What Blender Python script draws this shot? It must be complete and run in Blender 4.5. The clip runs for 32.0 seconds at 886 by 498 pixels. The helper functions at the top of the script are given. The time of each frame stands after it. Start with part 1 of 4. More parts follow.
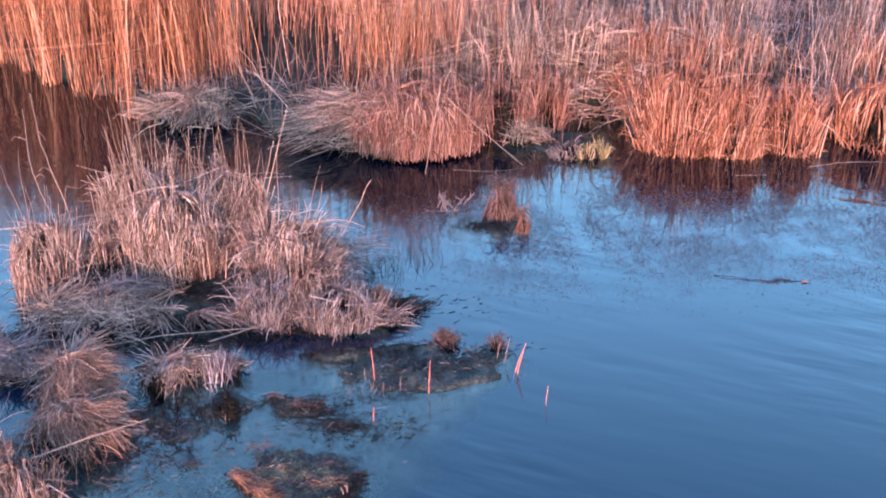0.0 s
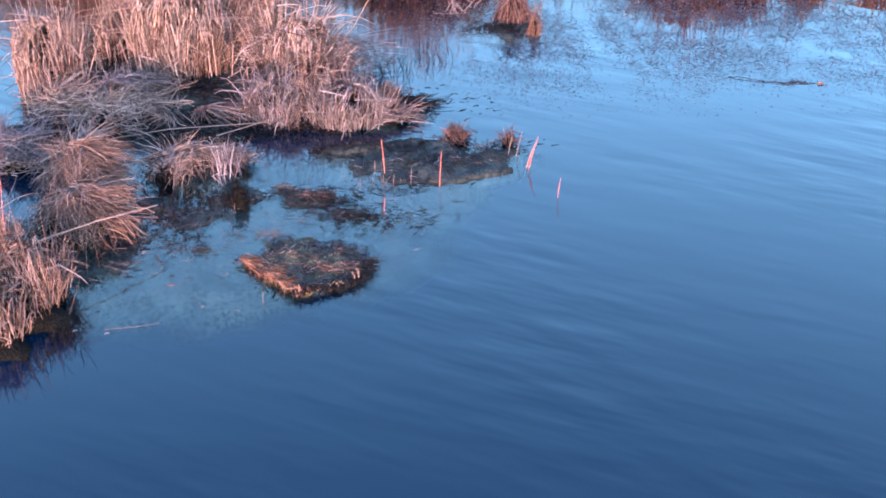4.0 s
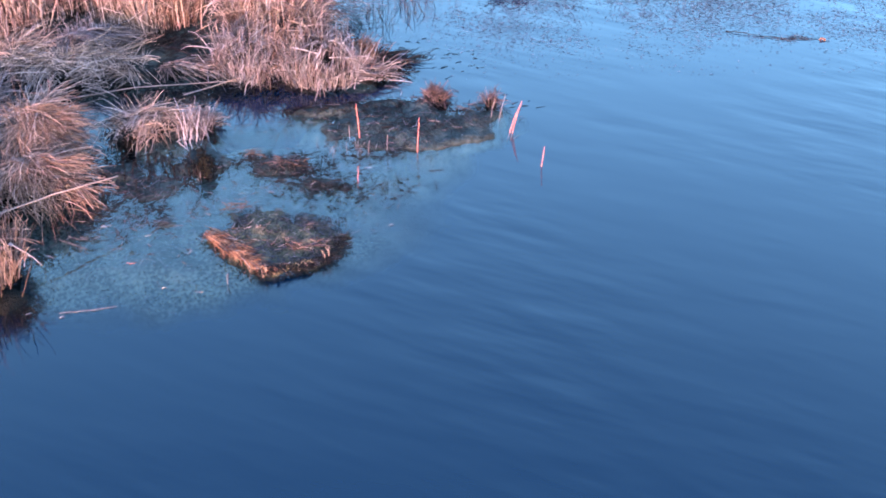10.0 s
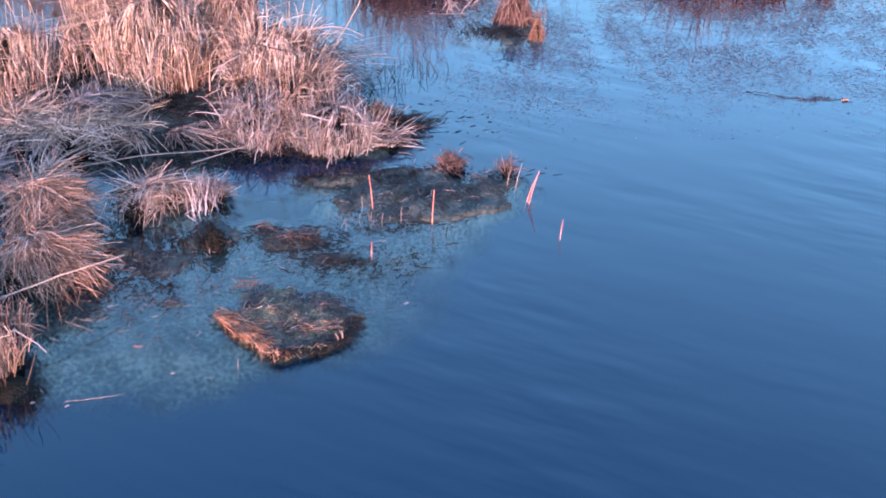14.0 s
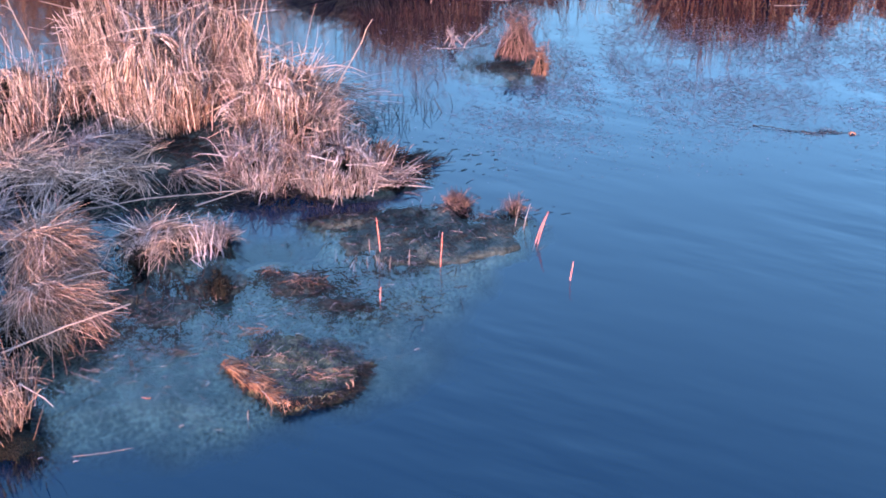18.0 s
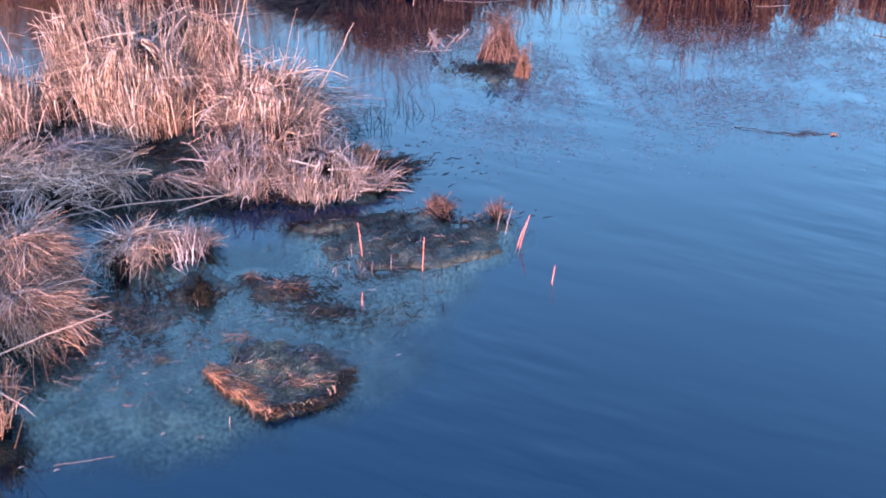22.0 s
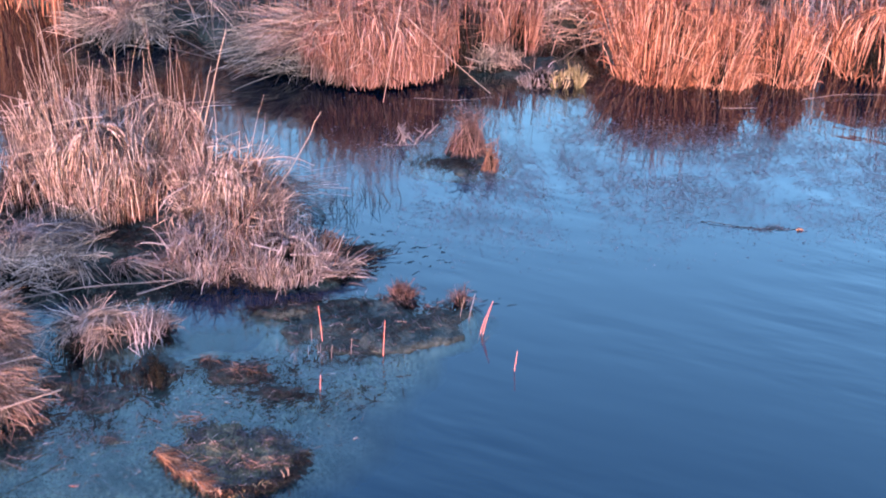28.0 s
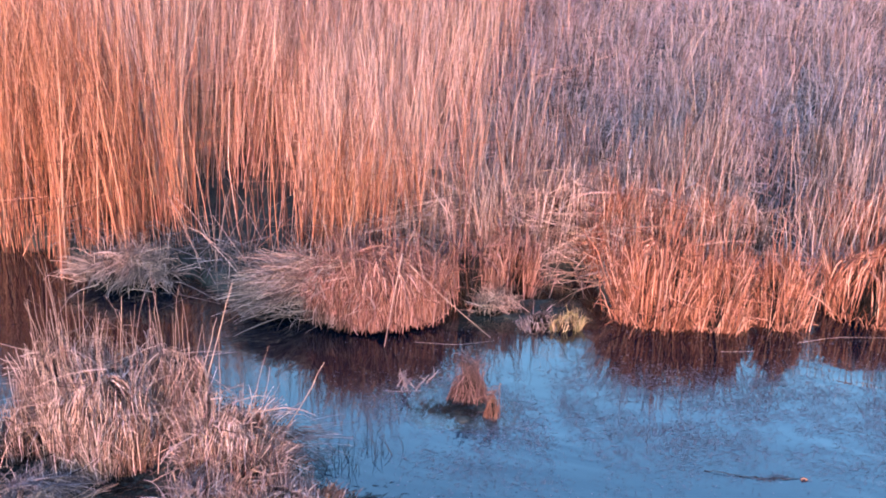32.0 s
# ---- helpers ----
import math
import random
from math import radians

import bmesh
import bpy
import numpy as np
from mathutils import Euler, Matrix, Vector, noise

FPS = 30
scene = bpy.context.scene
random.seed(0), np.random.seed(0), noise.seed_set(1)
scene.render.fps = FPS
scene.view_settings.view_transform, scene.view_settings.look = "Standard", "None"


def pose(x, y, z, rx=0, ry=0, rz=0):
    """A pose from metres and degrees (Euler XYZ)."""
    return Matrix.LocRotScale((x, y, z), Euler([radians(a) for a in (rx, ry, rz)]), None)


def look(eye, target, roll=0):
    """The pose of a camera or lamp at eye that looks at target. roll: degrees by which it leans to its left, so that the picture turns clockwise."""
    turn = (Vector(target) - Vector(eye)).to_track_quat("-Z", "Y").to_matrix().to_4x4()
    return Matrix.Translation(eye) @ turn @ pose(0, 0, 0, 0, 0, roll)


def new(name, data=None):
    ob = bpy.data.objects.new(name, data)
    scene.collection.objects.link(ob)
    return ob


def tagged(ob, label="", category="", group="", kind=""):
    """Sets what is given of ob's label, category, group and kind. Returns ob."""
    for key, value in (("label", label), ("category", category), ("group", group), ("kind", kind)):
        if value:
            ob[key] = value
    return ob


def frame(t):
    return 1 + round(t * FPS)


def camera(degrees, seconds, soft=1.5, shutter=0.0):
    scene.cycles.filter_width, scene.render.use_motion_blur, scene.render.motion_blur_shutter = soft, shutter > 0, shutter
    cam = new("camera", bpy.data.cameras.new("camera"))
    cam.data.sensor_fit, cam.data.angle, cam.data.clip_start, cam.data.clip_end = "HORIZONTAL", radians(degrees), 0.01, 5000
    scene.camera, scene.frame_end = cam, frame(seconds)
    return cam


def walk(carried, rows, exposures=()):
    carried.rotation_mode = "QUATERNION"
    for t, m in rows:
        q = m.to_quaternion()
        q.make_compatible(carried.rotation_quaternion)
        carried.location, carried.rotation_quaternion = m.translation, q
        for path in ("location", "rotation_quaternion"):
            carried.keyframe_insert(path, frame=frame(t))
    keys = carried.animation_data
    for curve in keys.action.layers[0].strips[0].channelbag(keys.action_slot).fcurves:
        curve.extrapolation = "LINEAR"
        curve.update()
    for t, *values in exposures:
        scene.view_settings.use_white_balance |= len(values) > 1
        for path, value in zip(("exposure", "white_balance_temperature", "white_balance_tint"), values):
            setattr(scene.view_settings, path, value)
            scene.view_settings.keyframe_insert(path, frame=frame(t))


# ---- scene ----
cam = camera(38.0, 32.0, soft=1.85, shutter=0.5)
PATH = [
    (0, (-0.756, -1.35, 8.121), (-0.653, 0.38, 7.123), 0.1),
    (0.5, (-0.777, -1.38, 8.042), (-0.677, 0.328, 7.005), 0.1),
    (1, (-0.778, -1.437, 7.907), (-0.68, 0.244, 6.828), 0.2),
    (1.5, (-0.796, -1.507, 7.72), (-0.704, 0.143, 6.593), 0.1),
    (2, (-0.823, -1.613, 7.58), (-0.735, 0.005, 6.407), -0.0),
    (2.5, (-0.815, -1.647, 7.488), (-0.725, -0.038, 6.303), 0.1),
    (4.5, (-0.921, -1.463, 7.445), (-0.819, 0.148, 6.265), 0.7),
    (5, (-0.917, -1.151, 7.452), (-0.814, 0.462, 6.274), 0.8),
    (5.5, (-0.977, -0.71, 7.518), (-0.873, 0.903, 6.339), 0.9),
    (6, (-1.028, -0.508, 7.622), (-0.931, 1.104, 6.442), 0.6),
    (6.5, (-1.076, -0.397, 7.764), (-0.982, 1.213, 6.581), 0.5),
    (7, (-1.093, -0.383, 7.847), (-1.006, 1.203, 6.632), 0.3),
    (7.5, (-1.029, -0.419, 7.858), (-0.945, 1.133, 6.599), 0.2),
    (8, (-0.834, -0.533, 7.784), (-0.749, 0.995, 6.495), 0.2),
    (8.5, (-0.582, -0.688, 7.65), (-0.495, 0.833, 6.353), 0.4),
    (9, (-0.513, -0.742, 7.569), (-0.421, 0.778, 6.272), 0.6),
    (9.5, (-0.539, -0.716, 7.563), (-0.445, 0.805, 6.267), 0.9),
    (10, (-0.636, -0.679, 7.569), (-0.539, 0.841, 6.273), 1.0),
    (10.5, (-0.734, -0.684, 7.475), (-0.638, 0.841, 6.183), 0.9),
    (11, (-0.775, -0.73, 7.406), (-0.679, 0.796, 6.118), 0.7),
    (11.5, (-0.745, -0.771, 7.422), (-0.654, 0.755, 6.132), 0.6),
    (12, (-0.754, -0.736, 7.469), (-0.659, 0.79, 6.181), 0.7),
    (12.5, (-0.732, -0.626, 7.551), (-0.639, 0.903, 6.264), 0.7),
    (13, (-0.754, -0.381, 7.648), (-0.655, 1.148, 6.362), 0.9),
    (13.5, (-0.713, -0.114, 7.773), (-0.621, 1.414, 6.486), 0.7),
    (14, (-0.715, -0.013, 7.82), (-0.624, 1.518, 6.536), 0.7),
    (14.5, (-0.754, -0.034, 7.794), (-0.664, 1.496, 6.509), 0.6),
    (16.5, (-0.774, 0.042, 7.731), (-0.674, 1.576, 6.451), 0.6),
    (17, (-0.814, 0.174, 7.81), (-0.708, 1.712, 6.536), 0.7),
    (17.5, (-0.861, 0.294, 7.903), (-0.751, 1.833, 6.63), 0.7),
    (18, (-0.889, 0.3, 7.967), (-0.78, 1.84, 6.696), 0.5),
    (18.5, (-0.906, 0.309, 8.004), (-0.798, 1.845, 6.728), 0.5),
    (19, (-0.92, 0.317, 8.021), (-0.811, 1.854, 6.745), 0.4),
    (19.5, (-0.93, 0.383, 8.06), (-0.818, 1.92, 6.786), 0.4),
    (20, (-0.892, 0.444, 8.169), (-0.779, 1.978, 6.891), 0.4),
    (20.5, (-0.847, 0.449, 8.23), (-0.734, 1.982, 6.95), 0.3),
    (21, (-0.83, 0.463, 8.233), (-0.715, 1.997, 6.956), 0.4),
    (21.5, (-0.819, 0.436, 8.142), (-0.695, 1.975, 6.871), 0.5),
    (22, (-0.807, 0.344, 8.033), (-0.683, 1.879, 6.757), 0.5),
    (22.5, (-0.755, 0.272, 7.916), (-0.634, 1.796, 6.626), 0.3),
    (23, (-0.714, 0.247, 7.866), (-0.59, 1.753, 6.557), 0.5),
    (23.5, (-0.663, 0.217, 7.814), (-0.534, 1.721, 6.502), 0.8),
    (24, (-0.632, 0.155, 7.753), (-0.501, 1.66, 6.443), 0.9),
    (24.5, (-0.612, 0.131, 7.734), (-0.475, 1.643, 6.431), 1.2),
    (25, (-0.555, 0.133, 7.745), (-0.415, 1.661, 6.462), 1.4),
    (25.5, (-0.554, 0.136, 7.742), (-0.406, 1.685, 6.486), 1.7),
    (27.5, (-0.6, 0.13, 7.57), (-0.439, 1.758, 6.419), 1.9),
    (28, (-0.614, 0.182, 7.606), (-0.457, 1.836, 6.492), 1.7),
    (28.5, (-0.611, 0.241, 7.694), (-0.451, 1.917, 6.615), 1.8),
    (29, (-0.634, 0.283, 7.778), (-0.47, 1.981, 6.734), 1.9),
    (29.5, (-0.656, 0.304, 7.833), (-0.49, 2.022, 6.824), 1.9),
    (30, (-0.685, 0.304, 7.866), (-0.517, 2.042, 6.891), 1.9),
    (30.5, (-0.699, 0.306, 7.909), (-0.531, 2.064, 6.971), 1.7),
    (31, (-0.705, 0.334, 7.982), (-0.535, 2.113, 7.083), 1.6),
    (31.5, (-0.725, 0.332, 8.004), (-0.552, 2.129, 7.142), 1.7),
    (32, (-0.75, 0.314, 8.01), (-0.572, 2.126, 7.183), 1.7),
]
walk(cam, [(t, look(eye, target, roll)) for t, eye, target, roll in PATH], exposures=[(0.0, 1.69, 5850, 14), (1.0, 1.71, 5850, 14), (2.0, 1.90, 5850, 14), (5.0, 1.87, 5850, 14), (7.0, 2.02, 5850, 14), (9.0, 2.15, 5850, 14), (25.5, 2.15, 5850, 14), (28.0, 1.86, 5850, 14), (29.0, 1.79, 5850, 14), (32.0, 1.67, 5850, 14)])

# ---- light ----
SUN_ELEV, SUN_SIDE = 7.2, 11.0      # degrees above the horizon, degrees to the left of straight behind
world = bpy.data.worlds.new("world")
scene.world = world
world.use_nodes = True
wn, wl = world.node_tree.nodes, world.node_tree.links
sky = wn.new("ShaderNodeTexSky")
sky.sky_type, sky.sun_disc = "NISHITA", False
sky.sun_elevation, sky.sun_rotation = radians(SUN_ELEV), radians(180 + SUN_SIDE)
sky.altitude, sky.air_density, sky.dust_density, sky.ozone_density = 0, 1.0, 1.75, 2.0
wn["Background"].inputs["Strength"].default_value = 0.57
wl.new(sky.outputs["Color"], wn["Background"].inputs["Color"])

sun_data = bpy.data.lights.new("sun", "SUN")
sun_data.energy, sun_data.angle, sun_data.color = 3.1, radians(0.6), (1.0, 0.30, 0.212)
sun = new("sun", sun_data)
_e, _s = radians(SUN_ELEV), radians(SUN_SIDE)
sun.matrix_world = look((-math.sin(_s) * 40, -math.cos(_s) * 40, math.tan(_e) * 40), (0, 0, 0))

# ---- materials ----
def material(name):
    m = bpy.data.materials.new(name)
    m.use_nodes = True
    n, l = m.node_tree.nodes, m.node_tree.links
    return m, n, l, n["Principled BSDF"]


def ramp(n, stops):
    r = n.new("ShaderNodeValToRGB")
    while len(r.color_ramp.elements) < len(stops):
        r.color_ramp.elements.new(0.5)
    for e, (p, c) in zip(r.color_ramp.elements, stops):
        e.position, e.color = p, (*c, 1)
    return r


def noise_node(n, l, scale, detail=4.0, coords=None, stretch=None):
    t = n.new("ShaderNodeTexNoise")
    t.inputs["Scale"].default_value, t.inputs["Detail"].default_value = scale, detail
    if coords is None:
        coords = n.new("ShaderNodeNewGeometry").outputs["Position"]
    if stretch:
        mp = n.new("ShaderNodeMapping")
        mp.vector_type = "TEXTURE"
        mp.inputs["Scale"].default_value = [1 / v for v in stretch]
        mp.inputs["Rotation"].default_value = (0, 0, radians(-26))
        l.new(coords, mp.inputs["Vector"])
        coords = mp.outputs["Vector"]
    l.new(coords, t.inputs["Vector"])
    return t


def mixed(n, l, factor, a, b, blend="MIX"):
    x = n.new("ShaderNodeMix")
    x.data_type, x.blend_type = "RGBA", blend
    for sock, v in ((x.inputs[0], factor), (x.inputs[6], a), (x.inputs[7], b)):
        if isinstance(v, (int, float)):
            sock.default_value = v
        elif isinstance(v, tuple):
            sock.default_value = (*v, 1)
        else:
            l.new(v, sock)
    return x.outputs[2]


def straw(name, stops, patch=0.35, tone=(0.6, 0.55, 0.5), shade=0.7):
    """Dry stems: every stem has its own tone, with slow patches of weathering over them."""
    m, n, l, p = material(name)
    geo = n.new("ShaderNodeNewGeometry")
    r = ramp(n, [(at, (c[0] * shade, c[1] * shade * 0.905, c[2] * shade * 1.18)) for at, c in stops])
    l.new(geo.outputs["Random Per Island"], r.inputs[0])
    big = noise_node(n, l, 2.2, 3.0)
    fine = noise_node(n, l, 35.0, 2.0)
    mr = n.new("ShaderNodeMapRange")
    mr.inputs[1].default_value, mr.inputs[2].default_value, mr.inputs[4].default_value = 0.42, 0.72, patch
    l.new(big.outputs["Fac"], mr.inputs[0])
    c = mixed(n, l, mr.outputs[0], r.outputs[0], tone, "MULTIPLY")
    fr = n.new("ShaderNodeMapRange")
    fr.inputs[1].default_value, fr.inputs[2].default_value, fr.inputs[4].default_value = 0.5, 0.75, 0.5
    l.new(fine.outputs["Fac"], fr.inputs[0])
    c = mixed(n, l, fr.outputs[0], c, (0.62, 0.55, 0.48), "MULTIPLY")
    l.new(c, p.inputs["Base Color"])
    p.inputs["Roughness"].default_value = 0.62
    p.inputs["Specular IOR Level"].default_value = 0.12
    return m


STRAW = straw("dry_straw", [(0.0, (0.05, 0.035, 0.025)), (0.42, (0.21, 0.155, 0.11)), (0.72, (0.43, 0.345, 0.26)), (1.0, (0.78, 0.66, 0.52))], shade=0.61)
REED = straw("dry_reed", [(0.0, (0.10, 0.04, 0.025)), (0.3, (0.28, 0.125, 0.07)), (0.7, (0.55, 0.28, 0.165)), (1.0, (0.92, 0.62, 0.43))], shade=0.48)
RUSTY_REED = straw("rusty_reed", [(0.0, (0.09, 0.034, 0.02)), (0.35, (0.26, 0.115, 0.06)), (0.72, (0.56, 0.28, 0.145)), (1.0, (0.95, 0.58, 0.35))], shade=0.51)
FAWN = straw("fawn_sedge", [(0.0, (0.07, 0.05, 0.035)), (0.3, (0.22, 0.16, 0.115)), (0.65, (0.38, 0.285, 0.21)), (1.0, (0.68, 0.55, 0.43))], shade=0.48)
RUSSET = straw("russet_sedge", [(0.0, (0.10, 0.05, 0.035)), (0.4, (0.27, 0.15, 0.105)), (0.75, (0.44, 0.275, 0.20)), (1.0, (0.70, 0.50, 0.39))], shade=0.47)
REED_TOP = straw("bleached_reed", [(0.0, (0.12, 0.07, 0.045)), (0.3, (0.35, 0.205, 0.135)), (0.7, (0.68, 0.455, 0.31)), (1.0, (0.98, 0.75, 0.56))], shade=0.6)
# weathered grey; the shade on low clumps is put into this colour too
GREY = straw("weathered_shaded_sedge", [(0.0, (0.09, 0.075, 0.065)), (0.35, (0.21, 0.19, 0.17)), (0.7, (0.34, 0.32, 0.29)), (1.0, (0.60, 0.57, 0.52))], shade=0.44)
ASH = straw("ashen_sedge", [(0.0, (0.08, 0.075, 0.07)), (0.35, (0.24, 0.235, 0.22)), (0.7, (0.40, 0.39, 0.37)), (1.0, (0.68, 0.67, 0.63))], shade=0.66)
RUST = straw("rusty_sedge", [(0.0, (0.15, 0.06, 0.03)), (0.5, (0.42, 0.18, 0.085)), (1.0, (0.70, 0.40, 0.20))], shade=0.55)
GREEN = straw("green_sedge", [(0.0, (0.10, 0.10, 0.04)), (0.5, (0.24, 0.22, 0.10)), (1.0, (0.46, 0.40, 0.24))])
BROWN = straw("brown_sedge", [(0.0, (0.08, 0.045, 0.03)), (0.5, (0.20, 0.12, 0.08)), (1.0, (0.36, 0.24, 0.16))], shade=0.5)
PALE = straw("bleached_sedge", [(0.0, (0.2, 0.18, 0.16)), (0.4, (0.42, 0.39, 0.35)), (1.0, (0.78, 0.70, 0.59))], shade=0.56)
# rotting litter, and the near-black inner stems that stand for shade in clumps
DARK = straw("rotten_and_shade_stems", [(0.0, (0.005, 0.005, 0.005)), (0.6, (0.014, 0.013, 0.013)), (1.0, (0.038, 0.034, 0.033))], shade=0.5)
BEIGE = straw("beige_sedge", [(0.0, (0.08, 0.06, 0.044)), (0.35, (0.25, 0.20, 0.143)), (0.7, (0.42, 0.34, 0.245)), (1.0, (0.7, 0.59, 0.44))], shade=0.6)
COPPER = straw("coppery_sedge", [(0.0, (0.07, 0.045, 0.03)), (0.35, (0.24, 0.165, 0.11)), (0.7, (0.44, 0.31, 0.21)), (1.0, (0.72, 0.56, 0.42))], shade=0.47)
SODDEN = straw("sodden_stems", [(0.0, (0.018, 0.018, 0.02)), (0.6, (0.045, 0.044, 0.046)), (1.0, (0.11, 0.105, 0.10))], shade=0.8)
TUFT = straw("brown_tuft", [(0.0, (0.04, 0.026, 0.022)), (0.5, (0.13, 0.085, 0.07)), (1.0, (0.32, 0.23, 0.19))], shade=0.5)
BLACK = straw("black_rot", [(0.0, (0.001, 0.001, 0.001)), (0.7, (0.004, 0.004, 0.004)), (1.0, (0.012, 0.011, 0.011))], shade=0.5)
CORAL = straw("red_stem", [(0.0, (0.50, 0.15, 0.10)), (1.0, (0.62, 0.27, 0.20))], 0.2)

SOIL, n, l, p = material("peat_soil")
a = noise_node(n, l, 5.0, 6.0)
b = noise_node(n, l, 40.0, 4.0)
r = ramp(n, [(0.35, (0.002, 0.002, 0.002)), (0.6, (0.005, 0.0048, 0.0048)), (0.8, (0.011, 0.010, 0.010))])
l.new(mixed(n, l, 0.5, a.outputs["Fac"], b.outputs["Fac"]), r.inputs[0])
l.new(r.outputs[0], p.inputs["Base Color"])
p.inputs["Roughness"].default_value = 0.85
bump = n.new("ShaderNodeBump")
bump.inputs["Distance"].default_value = 0.03
l.new(b.outputs["Fac"], bump.inputs["Height"])
l.new(bump.outputs["Normal"], p.inputs["Normal"])
p.inputs["Specular IOR Level"].default_value = 0.1

GROUND, n, l, p = material("marsh_ground")
geo = n.new("ShaderNodeNewGeometry")
sep = n.new("ShaderNodeSeparateXYZ")
l.new(geo.outputs["Position"], sep.inputs[0])
a = noise_node(n, l, 3.0, 6.0)
b = noise_node(n, l, 28.0, 5.0)
peat = ramp(n, [(0.36, (0.006, 0.008, 0.009)), (0.47, (0.018, 0.022, 0.023)), (0.56, (0.031, 0.037, 0.038)), (0.68, (0.052, 0.058, 0.058))])
l.new(mixed(n, l, 0.5, a.outputs["Fac"], b.outputs["Fac"]), peat.inputs[0])
grit = noise_node(n, l, 30.0, 9.0)
algae = ramp(n, [(0.39, (0.008, 0.010, 0.010)), (0.455, (0.024, 0.028, 0.028)), (0.50, (0.044, 0.051, 0.047)), (0.575, (0.078, 0.086, 0.077))])
l.new(mixed(n, l, 0.5, mixed(n, l, 0.3, a.outputs["Fac"], b.outputs["Fac"]), grit.outputs["Fac"]), algae.inputs[0])
deep = (0.0001, 0.0078, 0.031)
def band(lo, hi):
    mr = n.new("ShaderNodeMapRange")
    mr.interpolation_type = "SMOOTHSTEP"
    mr.inputs[1].default_value, mr.inputs[2].default_value = lo, hi
    l.new(sep.outputs[2], mr.inputs[0])
    return mr.outputs[0]
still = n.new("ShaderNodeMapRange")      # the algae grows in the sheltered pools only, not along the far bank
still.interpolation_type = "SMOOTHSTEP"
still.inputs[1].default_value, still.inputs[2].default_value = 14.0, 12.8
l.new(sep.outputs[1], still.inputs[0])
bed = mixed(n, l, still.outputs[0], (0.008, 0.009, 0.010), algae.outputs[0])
open_bed = mixed(n, l, still.outputs[0], (0.0004, 0.0030, 0.010), deep)      # clear blue depth, darkened towards the far bank to deepen the bank's reflection
c = mixed(n, l, band(-0.34, -0.05), open_bed, bed)
c = mixed(n, l, band(-0.05, -0.005), c, peat.outputs[0])
l.new(c, p.inputs["Base Color"])
p.inputs["Roughness"].default_value = 0.8
bump = n.new("ShaderNodeBump")
bump.inputs["Distance"].default_value = 0.02
l.new(b.outputs["Fac"], bump.inputs["Height"])
l.new(bump.outputs["Normal"], p.inputs["Normal"])
p.inputs["Specular IOR Level"].default_value = 0.15

WATER, n, l, p = material("pond_water")
n.remove(p)
out = n["Material Output"]
gloss = n.new("ShaderNodeBsdfGlossy")
gloss.inputs["Roughness"].default_value = 0.05
gloss.inputs["Color"].default_value = (0.73, 0.82, 0.775, 1)
clear = n.new("ShaderNodeBsdfTransparent")
clear.inputs["Color"].default_value = (0.78, 0.86, 0.88, 1)
facing = n.new("ShaderNodeLayerWeight")
facing.inputs["Blend"].default_value = 0.5
steep = n.new("ShaderNodeMath")
steep.operation, steep.inputs[1].default_value = "POWER", 3.2
l.new(facing.outputs["Facing"], steep.inputs[0])
fres = n.new("ShaderNodeMapRange")
fres.inputs[3].default_value, fres.inputs[4].default_value = 0.024, 1.25
l.new(steep.outputs[0], fres.inputs[0])
mix = n.new("ShaderNodeMixShader")
w1 = noise_node(n, l, 1.1, 1.5, None, (0.8, 2.6, 1.0))
w2 = noise_node(n, l, 2.4, 1.0, None, (0.7, 3.0, 1.0))
bump = n.new("ShaderNodeBump")
bump.inputs["Strength"].default_value, bump.inputs["Distance"].default_value = 0.3, 0.06
l.new(mixed(n, l, 0.22, w1.outputs["Fac"], w2.outputs["Fac"]), bump.inputs["Height"])
calm = noise_node(n, l, 0.22, 2.0)
cm = n.new("ShaderNodeMapRange")
cm.inputs[1].default_value, cm.inputs[2].default_value, cm.inputs[3].default_value, cm.inputs[4].default_value = 0.42, 0.64, 0.05, 0.25
l.new(calm.outputs["Fac"], cm.inputs[0])
l.new(cm.outputs[0], bump.inputs["Strength"])
l.new(bump.outputs["Normal"], gloss.inputs["Normal"])
l.new(bump.outputs["Normal"], facing.inputs["Normal"])
l.new(fres.outputs[0], mix.inputs[0])
# deep open water is cloudy and blue of itself; round the shallows, the mud and the island it is clear down to the bed
geo = n.new("ShaderNodeNewGeometry")
depth = n.new("ShaderNodeAttribute")
depth.attribute_name = "depth"
cloudy = n.new("ShaderNodeMapRange")
cloudy.interpolation_type = "SMOOTHSTEP"
cloudy.inputs[1].default_value, cloudy.inputs[2].default_value = 0.16, 0.42
l.new(depth.outputs["Fac"], cloudy.inputs[0])
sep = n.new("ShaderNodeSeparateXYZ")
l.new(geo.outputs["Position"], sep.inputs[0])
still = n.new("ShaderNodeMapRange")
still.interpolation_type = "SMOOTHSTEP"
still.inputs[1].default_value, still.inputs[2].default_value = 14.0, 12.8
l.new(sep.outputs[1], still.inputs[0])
# water colour drops towards the far bank, putting the dark reflection into it
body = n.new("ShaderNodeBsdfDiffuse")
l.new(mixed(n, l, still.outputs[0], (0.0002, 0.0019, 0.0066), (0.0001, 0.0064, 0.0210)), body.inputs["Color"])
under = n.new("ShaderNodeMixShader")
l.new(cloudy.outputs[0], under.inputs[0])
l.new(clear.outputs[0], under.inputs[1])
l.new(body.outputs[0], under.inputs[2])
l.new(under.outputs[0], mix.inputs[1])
l.new(gloss.outputs[0], mix.inputs[2])
l.new(mix.outputs[0], out.inputs["Surface"])

